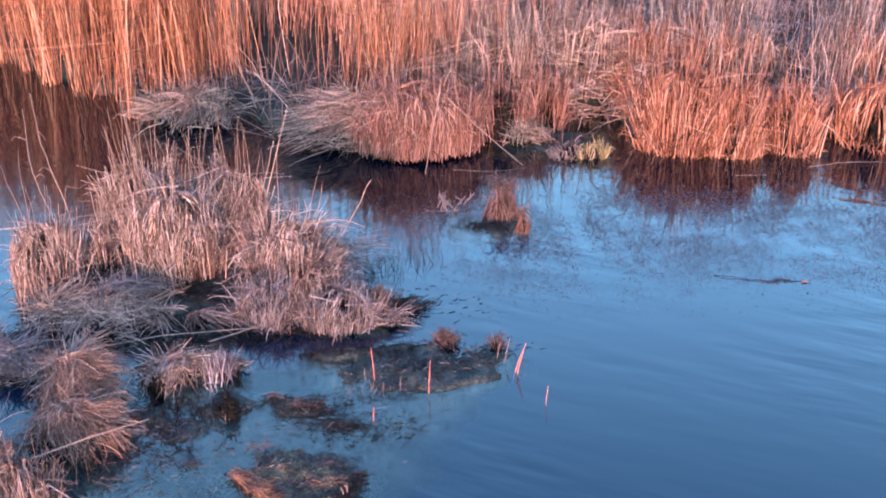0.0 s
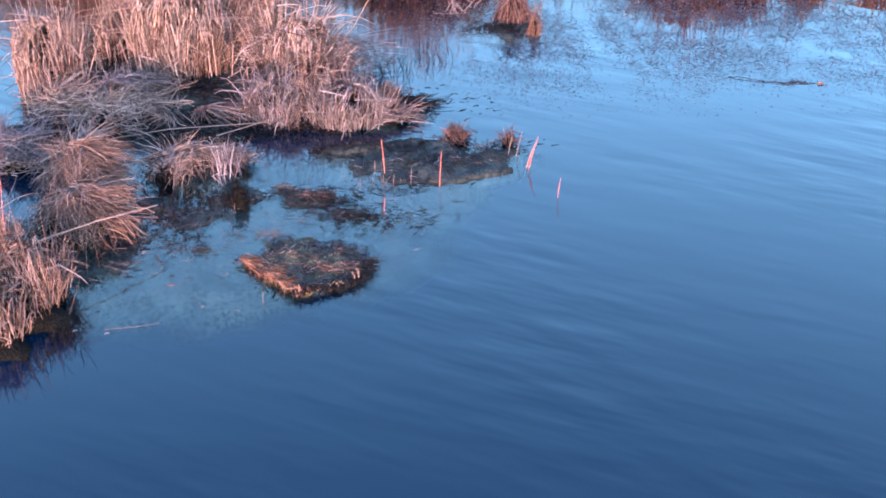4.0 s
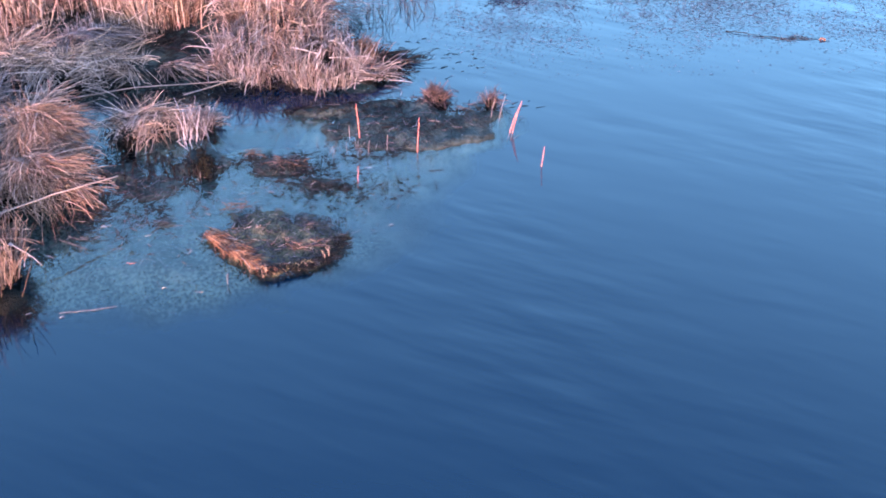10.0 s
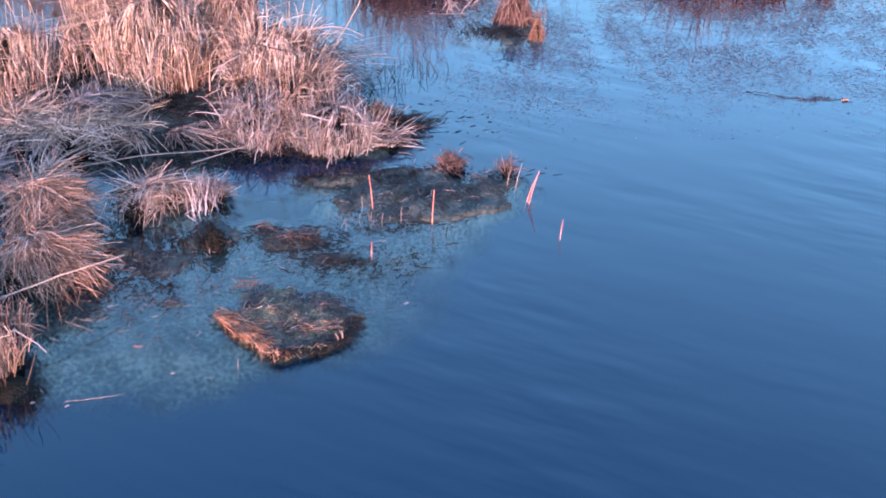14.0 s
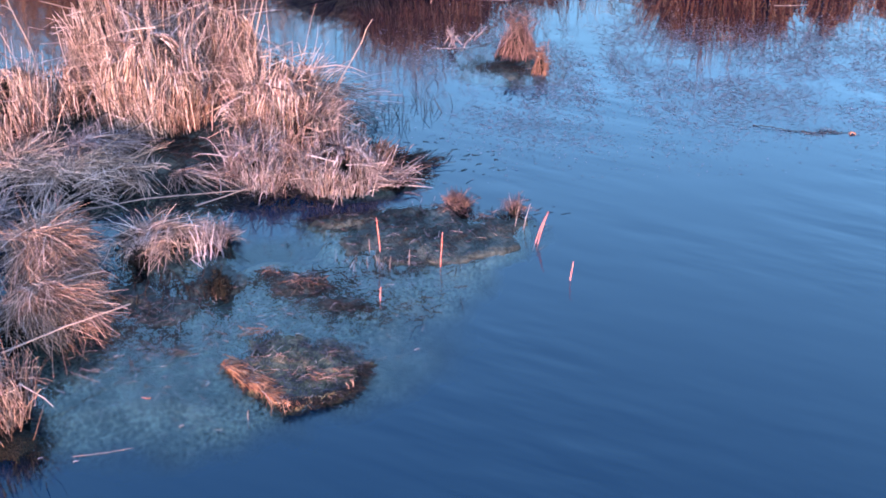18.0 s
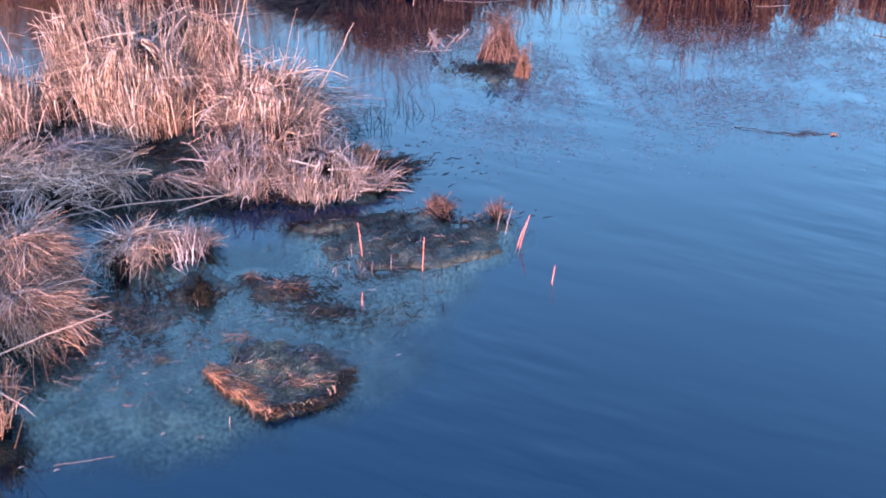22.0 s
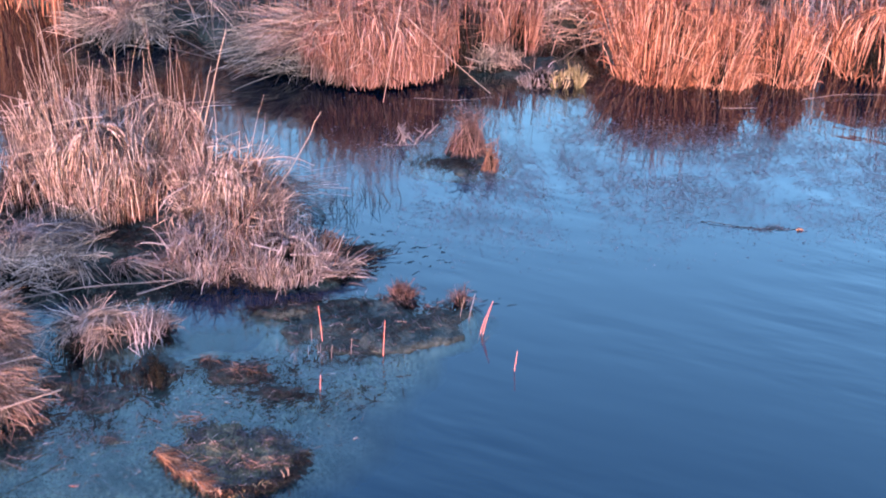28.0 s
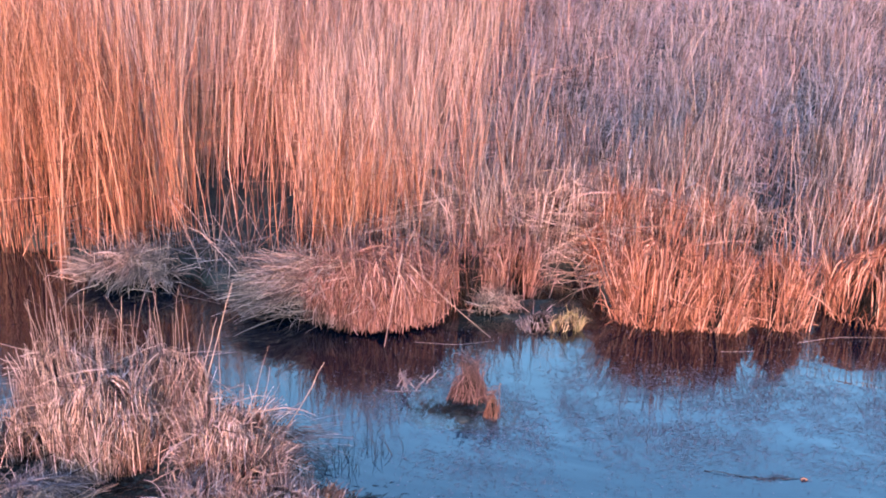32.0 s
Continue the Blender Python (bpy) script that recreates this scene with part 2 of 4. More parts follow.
# ---- mesh helpers ----
def mesh_of(name, verts, quads, mat, smooth=True):
    """A mesh from arrays of vertices and four-cornered faces."""
    me = bpy.data.meshes.new(name)
    v, q = np.asarray(verts, np.float32), np.asarray(quads, np.int32)
    me.vertices.add(len(v))
    me.vertices.foreach_set("co", v.ravel())
    me.loops.add(q.size)
    me.loops.foreach_set("vertex_index", q.ravel())
    me.polygons.add(len(q))
    me.polygons.foreach_set("loop_start", np.arange(0, q.size, q.shape[1], dtype=np.int32))
    me.update(calc_edges=True)
    if smooth:
        me.polygons.foreach_set("use_smooth", np.ones(len(q), bool))
    me.materials.append(mat)
    return me


def part(name, me, parent, label="", kind=""):
    ob = new(name, me)
    ob.parent = parent
    return tagged(ob, label, kind=kind)


def thing(name, x, y, z, label, category, group="", kind=""):
    ob = new(name)
    ob.location = (x, y, z)
    ob.empty_display_size = 0.1
    return tagged(ob, label, category, group, kind)


def unit(v):
    return v / np.maximum(np.linalg.norm(v, axis=-1, keepdims=True), 1e-9)


def strands(rng, base, dirs, length, radius, segs=4, droop=0.0, wander=0.12, kink=0.0, sides=3, taper=0.35, low=0.0):
    """Stems as thin prisms: vertices and faces. droop bends each towards the ground; kink is the share that is snapped over, above the part low of its length."""
    n = len(base)
    d = unit(np.asarray(dirs, float))
    droop = np.broadcast_to(np.asarray(droop, float), (n,))
    step = np.asarray(length, float) / segs
    snapped = np.where(rng.random(n) < kink, rng.integers(max(1, int(segs * low)), segs, n) if segs > 1 else 1, segs + 1)
    fall = unit(np.c_[rng.normal(0, 1, (n, 2)) + d[:, :2] * 1.5, rng.uniform(-0.6, 0.15, n)])
    pts = [np.asarray(base, float)]
    way = [d]
    for k in range(segs):
        s = (k + 0.5) / segs
        flat = unit(np.c_[d[:, :2] + 1e-4, np.zeros(n)])
        now = d * (1 - np.clip(droop, 0, 1.25)[:, None] * s * s * 0.9) + flat * (droop * s * s * 0.5)[:, None] - np.array([0, 0, 1.0]) * (droop * s ** 3 * 1.5)[:, None]
        now = unit(now + rng.normal(0, wander, (n, 3)) * (0.4 + s))
        now = np.where((k >= snapped)[:, None], unit(fall + now * 0.25), now)
        pts.append(pts[-1] + now * step[:, None])
        way.append(now)
    return prisms(rng, np.stack(pts, 1), radius, sides, taper)


def prisms(rng, pts, radius, sides=3, taper=0.35):
    """Thin prisms along rows of points, as vertices and faces."""
    n, segs = len(pts), pts.shape[1] - 1
    way = unit(np.gradient(pts, axis=1))
    side = unit(np.cross(way, rng.normal(0, 1, (n, 1, 3))))
    other = np.cross(way, side)
    r = np.broadcast_to(np.asarray(radius, float), (n,))[:, None] * (1 - (1 - taper) * np.linspace(0, 1, segs + 1) ** 1.5)[None]
    rings = [pts + (side * math.cos(2 * math.pi * j / sides) + other * math.sin(2 * math.pi * j / sides)) * r[..., None] for j in range(sides)]
    v = np.stack(rings, 2)
    i = np.arange(n)[:, None, None] * ((segs + 1) * sides)
    k = np.arange(segs)[None, :, None] * sides
    j = np.arange(sides)[None, None, :]
    j2 = (j + 1) % sides
    q = np.stack([i + k + j, i + k + j2, i + k + sides + j2, i + k + sides + j], -1)
    return v.reshape(-1, 3), q.reshape(-1, 4)


def draped(rng, n, rx, ry, h, steep, radius, lean=(0, 0), segs=5):
    """Dead blades combed down over a clump like thatch, in locks that fall together."""
    locks = max(6, n // 22)
    la, ls = rng.uniform(0, 2 * math.pi, locks), rng.uniform(0.05, 0.6, locks)
    own = rng.integers(0, locks, n)
    a = la[own] + rng.normal(0, 0.10, n)
    s0 = np.clip(ls[own] + rng.normal(0, 0.08, n), 0.02, 0.8)
    s1 = np.minimum(s0 + rng.uniform(0.25, 0.75, n), rng.uniform(0.85, 1.08, n))
    turn = rng.normal(0, 0.3, locks)[own] + rng.normal(0, 0.16, n)
    lift = rng.uniform(0.0, 0.07, n) * h + rng.uniform(0, 0.22, locks)[own] * h
    t = np.linspace(0, 1, segs + 1)[None]
    sr = s0[:, None] + (s1 - s0)[:, None] * t
    an = a[:, None] + turn[:, None] * t
    x = rx * sr * np.cos(an) + lean[0] * h * 0.5 * (1 - sr)
    y = ry * sr * np.sin(an) + lean[1] * h * 0.5 * (1 - sr)
    z = h * (1 - np.clip(sr, 0, 1.02) ** steep) + (lift[:, None] * (1 - 0.5 * t))
    pts = np.stack([x, y, np.maximum(z, 0.0)], -1) + rng.normal(0, radius * 1.1, (n, segs + 1, 3))
    return prisms(rng, pts, radius * rng.uniform(0.6, 1.0, n) * np.where(rng.random(n) < 0.3, 1.6, 1.0))


def curtain(rng, n, rx, ry, h, radius, lean=(0, 0), segs=4):
    """Dead blades hanging down the sides of a clump, from its shoulder to its foot, in bunches."""
    bunch = max(6, n // 20)
    own = rng.integers(0, bunch, n)
    a = rng.uniform(0, 2 * math.pi, bunch)[own] + rng.normal(0, 0.07, n)
    hi = h * rng.uniform(0.65, 1.05, bunch)[own] * rng.uniform(0.75, 1.05, n)
    lo = hi * np.where(rng.random(n) < 0.6, rng.uniform(0.0, 0.2, n), rng.uniform(0.2, 0.6, n))
    t = np.linspace(0, 1, segs + 1)[None]
    s0, s1 = rng.uniform(0.62, 0.92, n)[:, None], (rng.uniform(0.9, 1.06, bunch)[own] + rng.normal(0, 0.03, n))[:, None]
    sr = s0 + (s1 - s0) * (1 - (1 - t) ** 2.2)
    an = a[:, None] + rng.normal(0, 0.12, n)[:, None] * t
    z = hi[:, None] + (lo - hi)[:, None] * t ** 1.35
    x = rx * sr * np.cos(an) + lean[0] * h * 0.4 * (1 - t)
    y = ry * sr * np.sin(an) + lean[1] * h * 0.4 * (1 - t)
    pts = np.stack([x, y, z], -1) + rng.normal(0, 0.006, (n, segs + 1, 3))
    return prisms(rng, pts, radius * rng.uniform(0.6, 1.0, n) * np.where(rng.random(n) < 0.3, 1.6, 1.0), taper=0.6)


def dome(rng, rx, ry, h, rings=10, around=28, rough=0.18, foot=0.2):
    """A lumpy mound with its foot under the water."""
    v = []
    ph = rng.uniform(0, 6.28, 6)
    for i in range(rings + 1):
        s = i / rings
        for j in range(around):
            a = 2 * math.pi * j / around
            w = 1 + rough * (math.sin(3 * a + ph[0]) * 0.5 + math.sin(5 * a + ph[1]) * 0.35 + math.sin(9 * a + ph[2] + 4 * s) * 0.25)
            z = h * (1 - s ** 2.2) - foot * s ** 6 + rough * h * 0.5 * math.sin(4 * a + ph[3] + 7 * s) * (1 - s) * s * 2
            v.append((rx * s * w * math.cos(a), ry * s * w * math.sin(a), z))
    q = [(i * around + j, i * around + (j + 1) % around, (i + 1) * around + (j + 1) % around, (i + 1) * around + j) for i in range(rings) for j in range(around)]
    return np.array(v), np.array(q)


def disc(rng, n, rx, ry, edge=0.5):
    a, s = rng.uniform(0, 2 * math.pi, n), rng.random(n) ** edge
    return np.c_[rx * s * np.cos(a), ry * s * np.sin(a)], s


# ---- ground and water ----
BANK_X = [-40, -9, -5.46, -4.92, -4.5, -3.8, -2.6, -2.1, -1.07, -0.4, 0.5, 0.92, 1.6, 2.45, 2.9, 3.15, 4.8, 6.7, 12, 40]
BANK_Y = [26, 21, 18.4, 18.05, 17.45, 16.9, 16.95, 16.3, 15.85, 15.8, 15.9, 16.3, 16.35, 16.6, 16.8, 15.85, 15.75, 15.75, 15.6, 14.5]
# mud under the island and the tussocks, the algae shallows, and the mud patches: x, y, radii, height
FIRM = [(-3.05, 12.3, 1.8, 1.4, 0.14), (-1.1, 11.25, 0.75, 0.45, 0.03), (-4.9, 10.7, 1.1, 0.5, 0.07), (-3.8, 9.3, 0.4, 0.7, 0.05), (-2.8, 10.15, 0.6, 0.4, 0.0),
        (-2.4, 9.6, 0.4, 0.3, 0.02), (-5.0, 8.15, 0.95, 0.6, 0.1), (-4.8, 7.55, 0.42, 0.26, 0.04), (0.75, 13.3, 0.6, 0.45, 0.0), (1.8, 15.8, 1.2, 0.6, 0.0)]
SHALLOW = [(-2.9, 8.55, 1.2, 0.95, -0.03), (-2.0, 8.9, 1.1, 0.85, -0.035), (-1.5, 9.3, 1.05, 0.7, -0.03), (-0.75, 9.55, 0.7, 0.45, -0.07), (-1.3, 8.5, 0.95, 0.55, -0.16), (-0.75, 9.05, 0.55, 0.5, -0.24)]
MUD = [(-0.42, 10.08, 1.15, 0.46, 0.03), (-1.6, 9.5, 0.42, 0.2, 0.03), (-1.2, 9.2, 0.34, 0.13, 0.012), (-1.15, 10.42, 0.5, 0.13, 0.035),
       (-0.5, 10.5, 0.55, 0.14, 0.035), (0.35, 10.3, 0.4, 0.16, 0.02), (-2.85, 9.2, 0.38, 0.24, 0.02), (-3.15, 9.45, 0.3, 0.2, 0.03), (-2.75, 8.65, 0.34, 0.12, 0.004)]


def patchy(x, y, f):
    return (np.sin(f * (1.9 * x + 0.7 * y)) * np.sin(f * (0.8 * x - 1.7 * y) + 1.3) + np.sin(f * (3.7 * x - 2.1 * y) + 0.4) * np.sin(f * (2.9 * x + 3.3 * y) + 2.2)) * 0.5


def ground_height(x, y):
    wob = 0.12 * np.sin(2.3 * x + 1.1 * y) + 0.08 * np.sin(5.1 * x - 3.7 * y + 1) + 0.05 * np.sin(11 * x + 7 * y)
    d = y - np.interp(x, BANK_X, BANK_Y) + wob
    z = -0.55 + 0.75 / (1 + np.exp(-np.clip(d * 9.0, -40, 40))) + 0.05 * np.clip(y - 17.5, 0, 40) * (d > 0)
    for bank, soft in ((FIRM, 0.8), (SHALLOW, 1.15)):
        for cx, cy, rx, ry, top in bank:
            rr = np.sqrt(((x - cx) / rx) ** 2 + ((y - cy) / ry) ** 2) + wob * 0.9
            z = np.maximum(z, top - (top + 0.55) * np.clip((rr - 0.55) / soft, 0, 1) ** 1.7)
    for cx, cy, rx, ry, top in MUD:
        rr = np.sqrt(((x - cx) / rx) ** 2 + ((y - cy) / ry) ** 2) + wob * 0.5 + 0.10 * patchy(x, y, 5.1)
        z = np.maximum(z, top - 0.06 * np.clip(rr - 0.3, 0, 1) ** 2 - 1.1 * np.clip(rr - 0.78, 0, 1))
    z = z + np.where((z > -0.16) & (z < 0.06), 0.022 * patchy(x, y, 2.7) + 0.022 * patchy(y, x, 6.3) + 0.012 * patchy(x, -y, 17.0), 0.0)
    z = z + 0.012 * np.sin(9 * x + 2 * y) * np.sin(8 * y - 3 * x) + 0.012 * np.sin(23 * x + 5 + 3 * np.sin(4 * y)) * np.sin(19 * y + 2 * np.sin(5 * x))
    return z


def spaced(lo, hi, step, far):
    inner = np.arange(lo, hi + step / 2, step)
    out = step * np.cumsum(1.35 ** np.arange(1, 60))
    out = out[out < far]
    return np.concatenate([(lo - out)[::-1], inner, hi + out])


gx, gy = spaced(-7.5, 8.0, 0.06, 1500), spaced(6.5, 18.5, 0.06, 1500)
XX, YY = np.meshgrid(gx, gy)
ZZ = ground_height(XX, YY)
nx, ny = len(gx), len(gy)
ij = np.arange(nx * ny).reshape(ny, nx)
quads = np.stack([ij[:-1, :-1], ij[:-1, 1:], ij[1:, 1:], ij[1:, :-1]], -1).reshape(-1, 4)
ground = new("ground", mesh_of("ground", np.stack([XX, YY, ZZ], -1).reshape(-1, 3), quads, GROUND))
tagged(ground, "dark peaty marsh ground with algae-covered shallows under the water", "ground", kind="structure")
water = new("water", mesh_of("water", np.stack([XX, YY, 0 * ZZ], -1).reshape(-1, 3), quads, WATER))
water.data.attributes.new("depth", "FLOAT", "POINT").data.foreach_set("value", np.clip(-ZZ, 0, 1).astype(np.float32).ravel())
tagged(water, "calm blue pond water with faint ripples, reflecting the sky", "water", kind="structure")


# ---- tussocks ----
def tussock(name, x, y, rx, ry, h, label, n=600, mat=STRAW, flop=0.5, upright=0.35, lean=(0, 0), mound=0.45, stalks=8, stalk_h=1.15,
            thatch=0.35, thick=0.0085, category="tussock", group="", seed=0, z=None, kink=0.3, stalk_mat=None, wall=0.45, cross=0.07, foot=0.3, sheaf=17):
    """A clump of dead sedge: a dark core, sheaves of stems that stand up and break over, blades hanging down its sides, and single long stalks."""
    rng = np.random.default_rng(seed * 7919 + 13)
    n = int(n * 0.62)
    z = float(ground_height(np.array(x), np.array(y))) if z is None else z
    z = max(z, 0.0)
    top = thing(name, x, y, z, label, category, group)
    mh = h * mound
    part("mound", mesh_of("mound", *dome(rng, rx * 0.78, ry * 0.78, mh, foot=0.25 + z), SOIL), top, "dark wet peat mound")

    def height(p):
        return mh * (1 - np.clip((p[:, 0] / rx / 0.78) ** 2 + (p[:, 1] / ry / 0.78) ** 2, 0, 1) ** 1.1) - 0.02

    def rod(m):
        return thick * rng.uniform(0.55, 1.0, m) * np.where(rng.random(m) < 0.22, 1.45, 1.0)

    nb = max(6, n // sheaf)
    bc, bs = disc(rng, nb, rx * 0.92, ry * 0.92, 0.38)
    own = rng.integers(0, nb, n)
    p = bc[own] + rng.normal(0, 0.035, (n, 2)) * np.where(rng.random(n) < 0.25, 2.6, 1.0)[:, None]
    s = np.clip(np.hypot(p[:, 0] / rx, p[:, 1] / ry), 0, 1.1)
    out = p / np.array([rx, ry])
    tilt = rng.normal(0, 0.17 - 0.1 * upright, (nb, 2))[own]
    d = np.c_[out * (0.26 * flop + 0.03) + tilt + np.array(lean), np.ones(n)] + rng.normal(0, 0.075, (n, 3))
    base = height(p)
    reach = h * rng.uniform(0.72, 1.08, nb)[own] * (1 - 0.22 * s ** 2)
    length = np.maximum(reach - base, 0.2 * h) * rng.uniform(0.55, 1.12, n)
    dr = 0.75 * np.clip(flop * rng.uniform(0.4, 1.4, nb)[own] * rng.uniform(0.2, 1.5, n) * (0.45 + s), 0, 1.8)
    dr[rng.random(n) < upright] *= 0.3
    part("foliage", mesh_of("foliage", *strands(rng, np.c_[p, base], d, length, rod(n), 6, dr, 0.045, kink, low=0.55), mat), top, kind="stuff")
    # near-black stems between the sheaves, in place of the shade inside the clump
    m = int(n * 0.5)
    p, s = disc(rng, m, rx * 0.8, ry * 0.8, 0.5)
    d = np.c_[rng.normal(0, 0.2, (m, 2)) + np.array(lean) * 0.5, np.ones(m)]
    part("shade_stems", mesh_of("shade_stems", *strands(rng, np.c_[p, height(p)], d, np.maximum(h * rng.uniform(0.45, 0.75, m) * (1.1 - 0.4 * s) - height(p), 0.1), thick * 1.2, 3, 0.2, 0.08, 0.2), DARK),
         top, "inner stems darkened as the shade inside the clump", "stuff")
    m = max(8, int(n * cross))
    p, s = disc(rng, m, rx * 0.95, ry * 0.95, 0.5)
    a = rng.uniform(0, 6.28, m)
    zc = np.clip(h * rng.uniform(0.55, 1.0, m) * (1.02 - 0.45 * s ** 2), 0.04, None)
    d = np.c_[np.cos(a) + lean[0], np.sin(a) + lean[1], rng.normal(0.05, 0.28, m)]
    part("broken_sedge", mesh_of("broken_sedge", *strands(rng, np.c_[p, zc], d, h * rng.uniform(0.3, 0.75, m), rod(m) * 1.1, 4, rng.uniform(0, 0.7, m), 0.05, 0.3), mat), top, kind="stuff")
    m = int(n * thatch * (1.1 - 0.7 * upright))
    part("thatch", mesh_of("thatch", *draped(rng, m, rx * 1.0, ry * 1.0, h * (0.52 + 0.25 * upright), 2.1 + 2.4 * upright, thick, lean), mat), top, kind="stuff")
    m = max(12, int(n * wall * 0.7 * min(1.0, max(0.05, (rx - 0.15) / 0.25))))
    part("hanging_sedge", mesh_of("hanging_sedge", *curtain(rng, m, rx * 0.98, ry * 0.98, h * (0.6 + 0.15 * upright), thick, lean), mat), top, kind="stuff")
    m = max(4, int(n * foot))
    p, s = disc(rng, m, rx * 1.05, ry * 1.05, 0.2)
    d = np.c_[p / np.array([rx, ry]) * 0.3 + rng.normal(0, 0.3, (m, 2)), np.ones(m)]
    part("foot_growth", mesh_of("foot_growth", *strands(rng, np.c_[p, np.full(m, -0.03)], d, h * rng.uniform(0.15, 0.45, m), rod(m) * 0.85, 4, rng.uniform(0, 0.9, m), 0.07, 0.3), mat), top, kind="stuff")
    for _ in range(stalks):
        p, s = disc(rng, 1, rx * 0.75, ry * 0.75, 0.5)
        d = np.c_[p / np.array([rx, ry]) * 0.12 + rng.normal(0, 0.11, (1, 2)) + np.array(lean) * 0.6, np.ones(1)]
        L = h * stalk_h * rng.uniform(0.8, 1.2, 1)
        part("stalk", mesh_of("stalk", *strands(rng, np.c_[p, height(p)], d, L, thick * 0.62, 7, rng.uniform(0, 0.2, 1), 0.05, 0.2, 5, low=0.5), stalk_mat or mat), top)
    return top


def sprawl(name, x, y, rx, ry, h, label, n=500, mat=GREY, length=0.42, rise=0.25, upright=0.12, category="tussock", group="", seed=0, mound=0.55, heading=None, thick=0.0068, spread=0.9, droop=0.5):
    """A collapsed clump: long dead blades lying in crossed locks over a low mound, a few still upright."""
    rng = np.random.default_rng(seed * 6007 + 5)
    z = max(float(ground_height(np.array(x), np.array(y))), 0.0)
    top = thing(name, x, y, z, label, category, group)
    mh = h * mound
    part("mound", mesh_of("mound", *dome(rng, rx * 0.85, ry * 0.85, mh, foot=0.25 + z), SOIL), top, "dark wet peat mound")
    nb = max(6, n // 16)
    bc, bs = disc(rng, nb, rx * 0.85, ry * 0.85, 0.6)
    own = rng.integers(0, nb, n)
    p = bc[own] + rng.normal(0, 0.05, (n, 2))
    s = np.clip(np.hypot(p[:, 0] / rx, p[:, 1] / ry), 0, 1)
    la = rng.uniform(0, 6.28, nb) if heading is None else rng.normal(heading, spread, nb)
    a = la[own] + rng.normal(0, 0.22, n)
    d = np.c_[np.cos(a), np.sin(a), np.clip(rng.normal(rise, 0.2, nb)[own] + rng.normal(0, 0.1, n), -0.2, 0.9)]
    b = np.c_[p, mh * (1 - s ** 2) + rng.uniform(0, h * 0.45, nb)[own] * (1 - s * 0.6)]
    part("tangle", mesh_of("tangle", *strands(rng, b, d, length * rng.uniform(0.45, 1.2, n), thick * rng.uniform(0.55, 1.3, n), 5, rng.uniform(0.0, droop, n), 0.05, 0.3), mat), top, kind="stuff")
    m = int(n * upright)
    p, s = disc(rng, m, rx * 0.8, ry * 0.8, 0.5)
    d = np.c_[rng.normal(0, 0.35, (m, 2)), np.ones(m)]
    part("standing_sedge", mesh_of("standing_sedge", *strands(rng, np.c_[p, mh * (1 - s ** 2)], d, h * rng.uniform(0.5, 1.3, m), thick * 0.9, 4, 0.3, 0.06, 0.3), mat), top, kind="stuff")
    # dark inner stems as in the tussocks, shade put into their colour
    m = int(n * 0.3)
    p, s = disc(rng, m, rx * 1.05, ry * 1.05, 0.5)
    a = rng.uniform(0, 6.28, m)
    part("shade_base", mesh_of("shade_base", *strands(rng, np.c_[p, mh * (1 - s ** 2) + 0.01], np.c_[np.cos(a), np.sin(a), rng.uniform(0, 0.5, m)], rng.uniform(0.08, 0.22, m) * min(1.0, max(0.3, rx / 0.4)), 0.006, 3, 0.3, 0.1, 0.2), DARK), top, "inner stems darkened as the shade inside the clump", "stuff")
    return top


T, S = tussock, sprawl
ISL = "tussocks of the marsh island"
sedge = "sedge_tussock"
TALL = dict(flop=0.3, upright=0.62, group=ISL, wall=0.8, thatch=0.3, kink=0.4, foot=0.06, thick=0.0066, cross=0.04, sheaf=46)
T(sedge, -4.68, 12.1, 0.38, 0.4, 1.0, "tall golden dead sedge tussock on the marsh island", 1740, STRAW, seed=1, stalks=10, **TALL)
T(sedge, -4.02, 12.35, 0.16, 0.24, 0.72, "narrow golden sedge tussock standing beside a dark gap", 550, STRAW, seed=16, stalks=6, **TALL)
T(sedge, -3.15, 12.27, 0.56, 0.5, 1.18, "broad domed golden sedge tussock with broken tops", 2540, STRAW, seed=3, stalks=18, **TALL)
T(sedge, -1.84, 12.02, 0.42, 0.44, 1.0, "rounded golden sedge tussock bent over to one side", 1690, STRAW, 0.8, 0.25, (0.14, 0), wall=0.8, thatch=0.5, sheaf=40, group=ISL, seed=4, stalks=8, kink=0.4, foot=0.0, thick=0.0068, cross=0.05)
T(sedge, -2.6, 13.0, 0.5, 0.4, 1.2, "dead sedge tussock at the back of the island", 1160, STRAW, seed=5, stalks=14, **TALL)
T(sedge, -3.6, 12.95, 0.6, 0.4, 1.2, "dead sedge tussock with long pale stalks", 1230, STRAW, seed=6, stalks=16, **TALL)
S(sedge, -3.75, 11.2, 0.72, 0.36, 0.26, "grey collapsed sedge tussock lying flat", 800, BEIGE, 0.42, 0.14, 0.16, group=ISL, seed=7, heading=-0.3, thick=0.0064, spread=1.5)
S(sedge, -4.45, 11.35, 0.4, 0.32, 0.34, "grey collapsed sedge tussock lying flat", 420, BEIGE, 0.42, 0.14, 0.16, group=ISL, seed=14, heading=-0.2, thick=0.0064, spread=1.5)
S(sedge, -3.75, 11.6, 0.42, 0.16, 0.26, "grey-brown slumped sedge under the tall tussocks", 420, GREY, 0.45, 0.12, 0.3, group=ISL, seed=18, heading=-0.2, thick=0.0066)
S(sedge, -2.7, 11.2, 0.3, 0.16, 0.12, "brown flattened sedge in a dark hollow of the island", 90, FAWN, 0.5, 0.05, 0.05, group=ISL, seed=15, heading=-0.3)
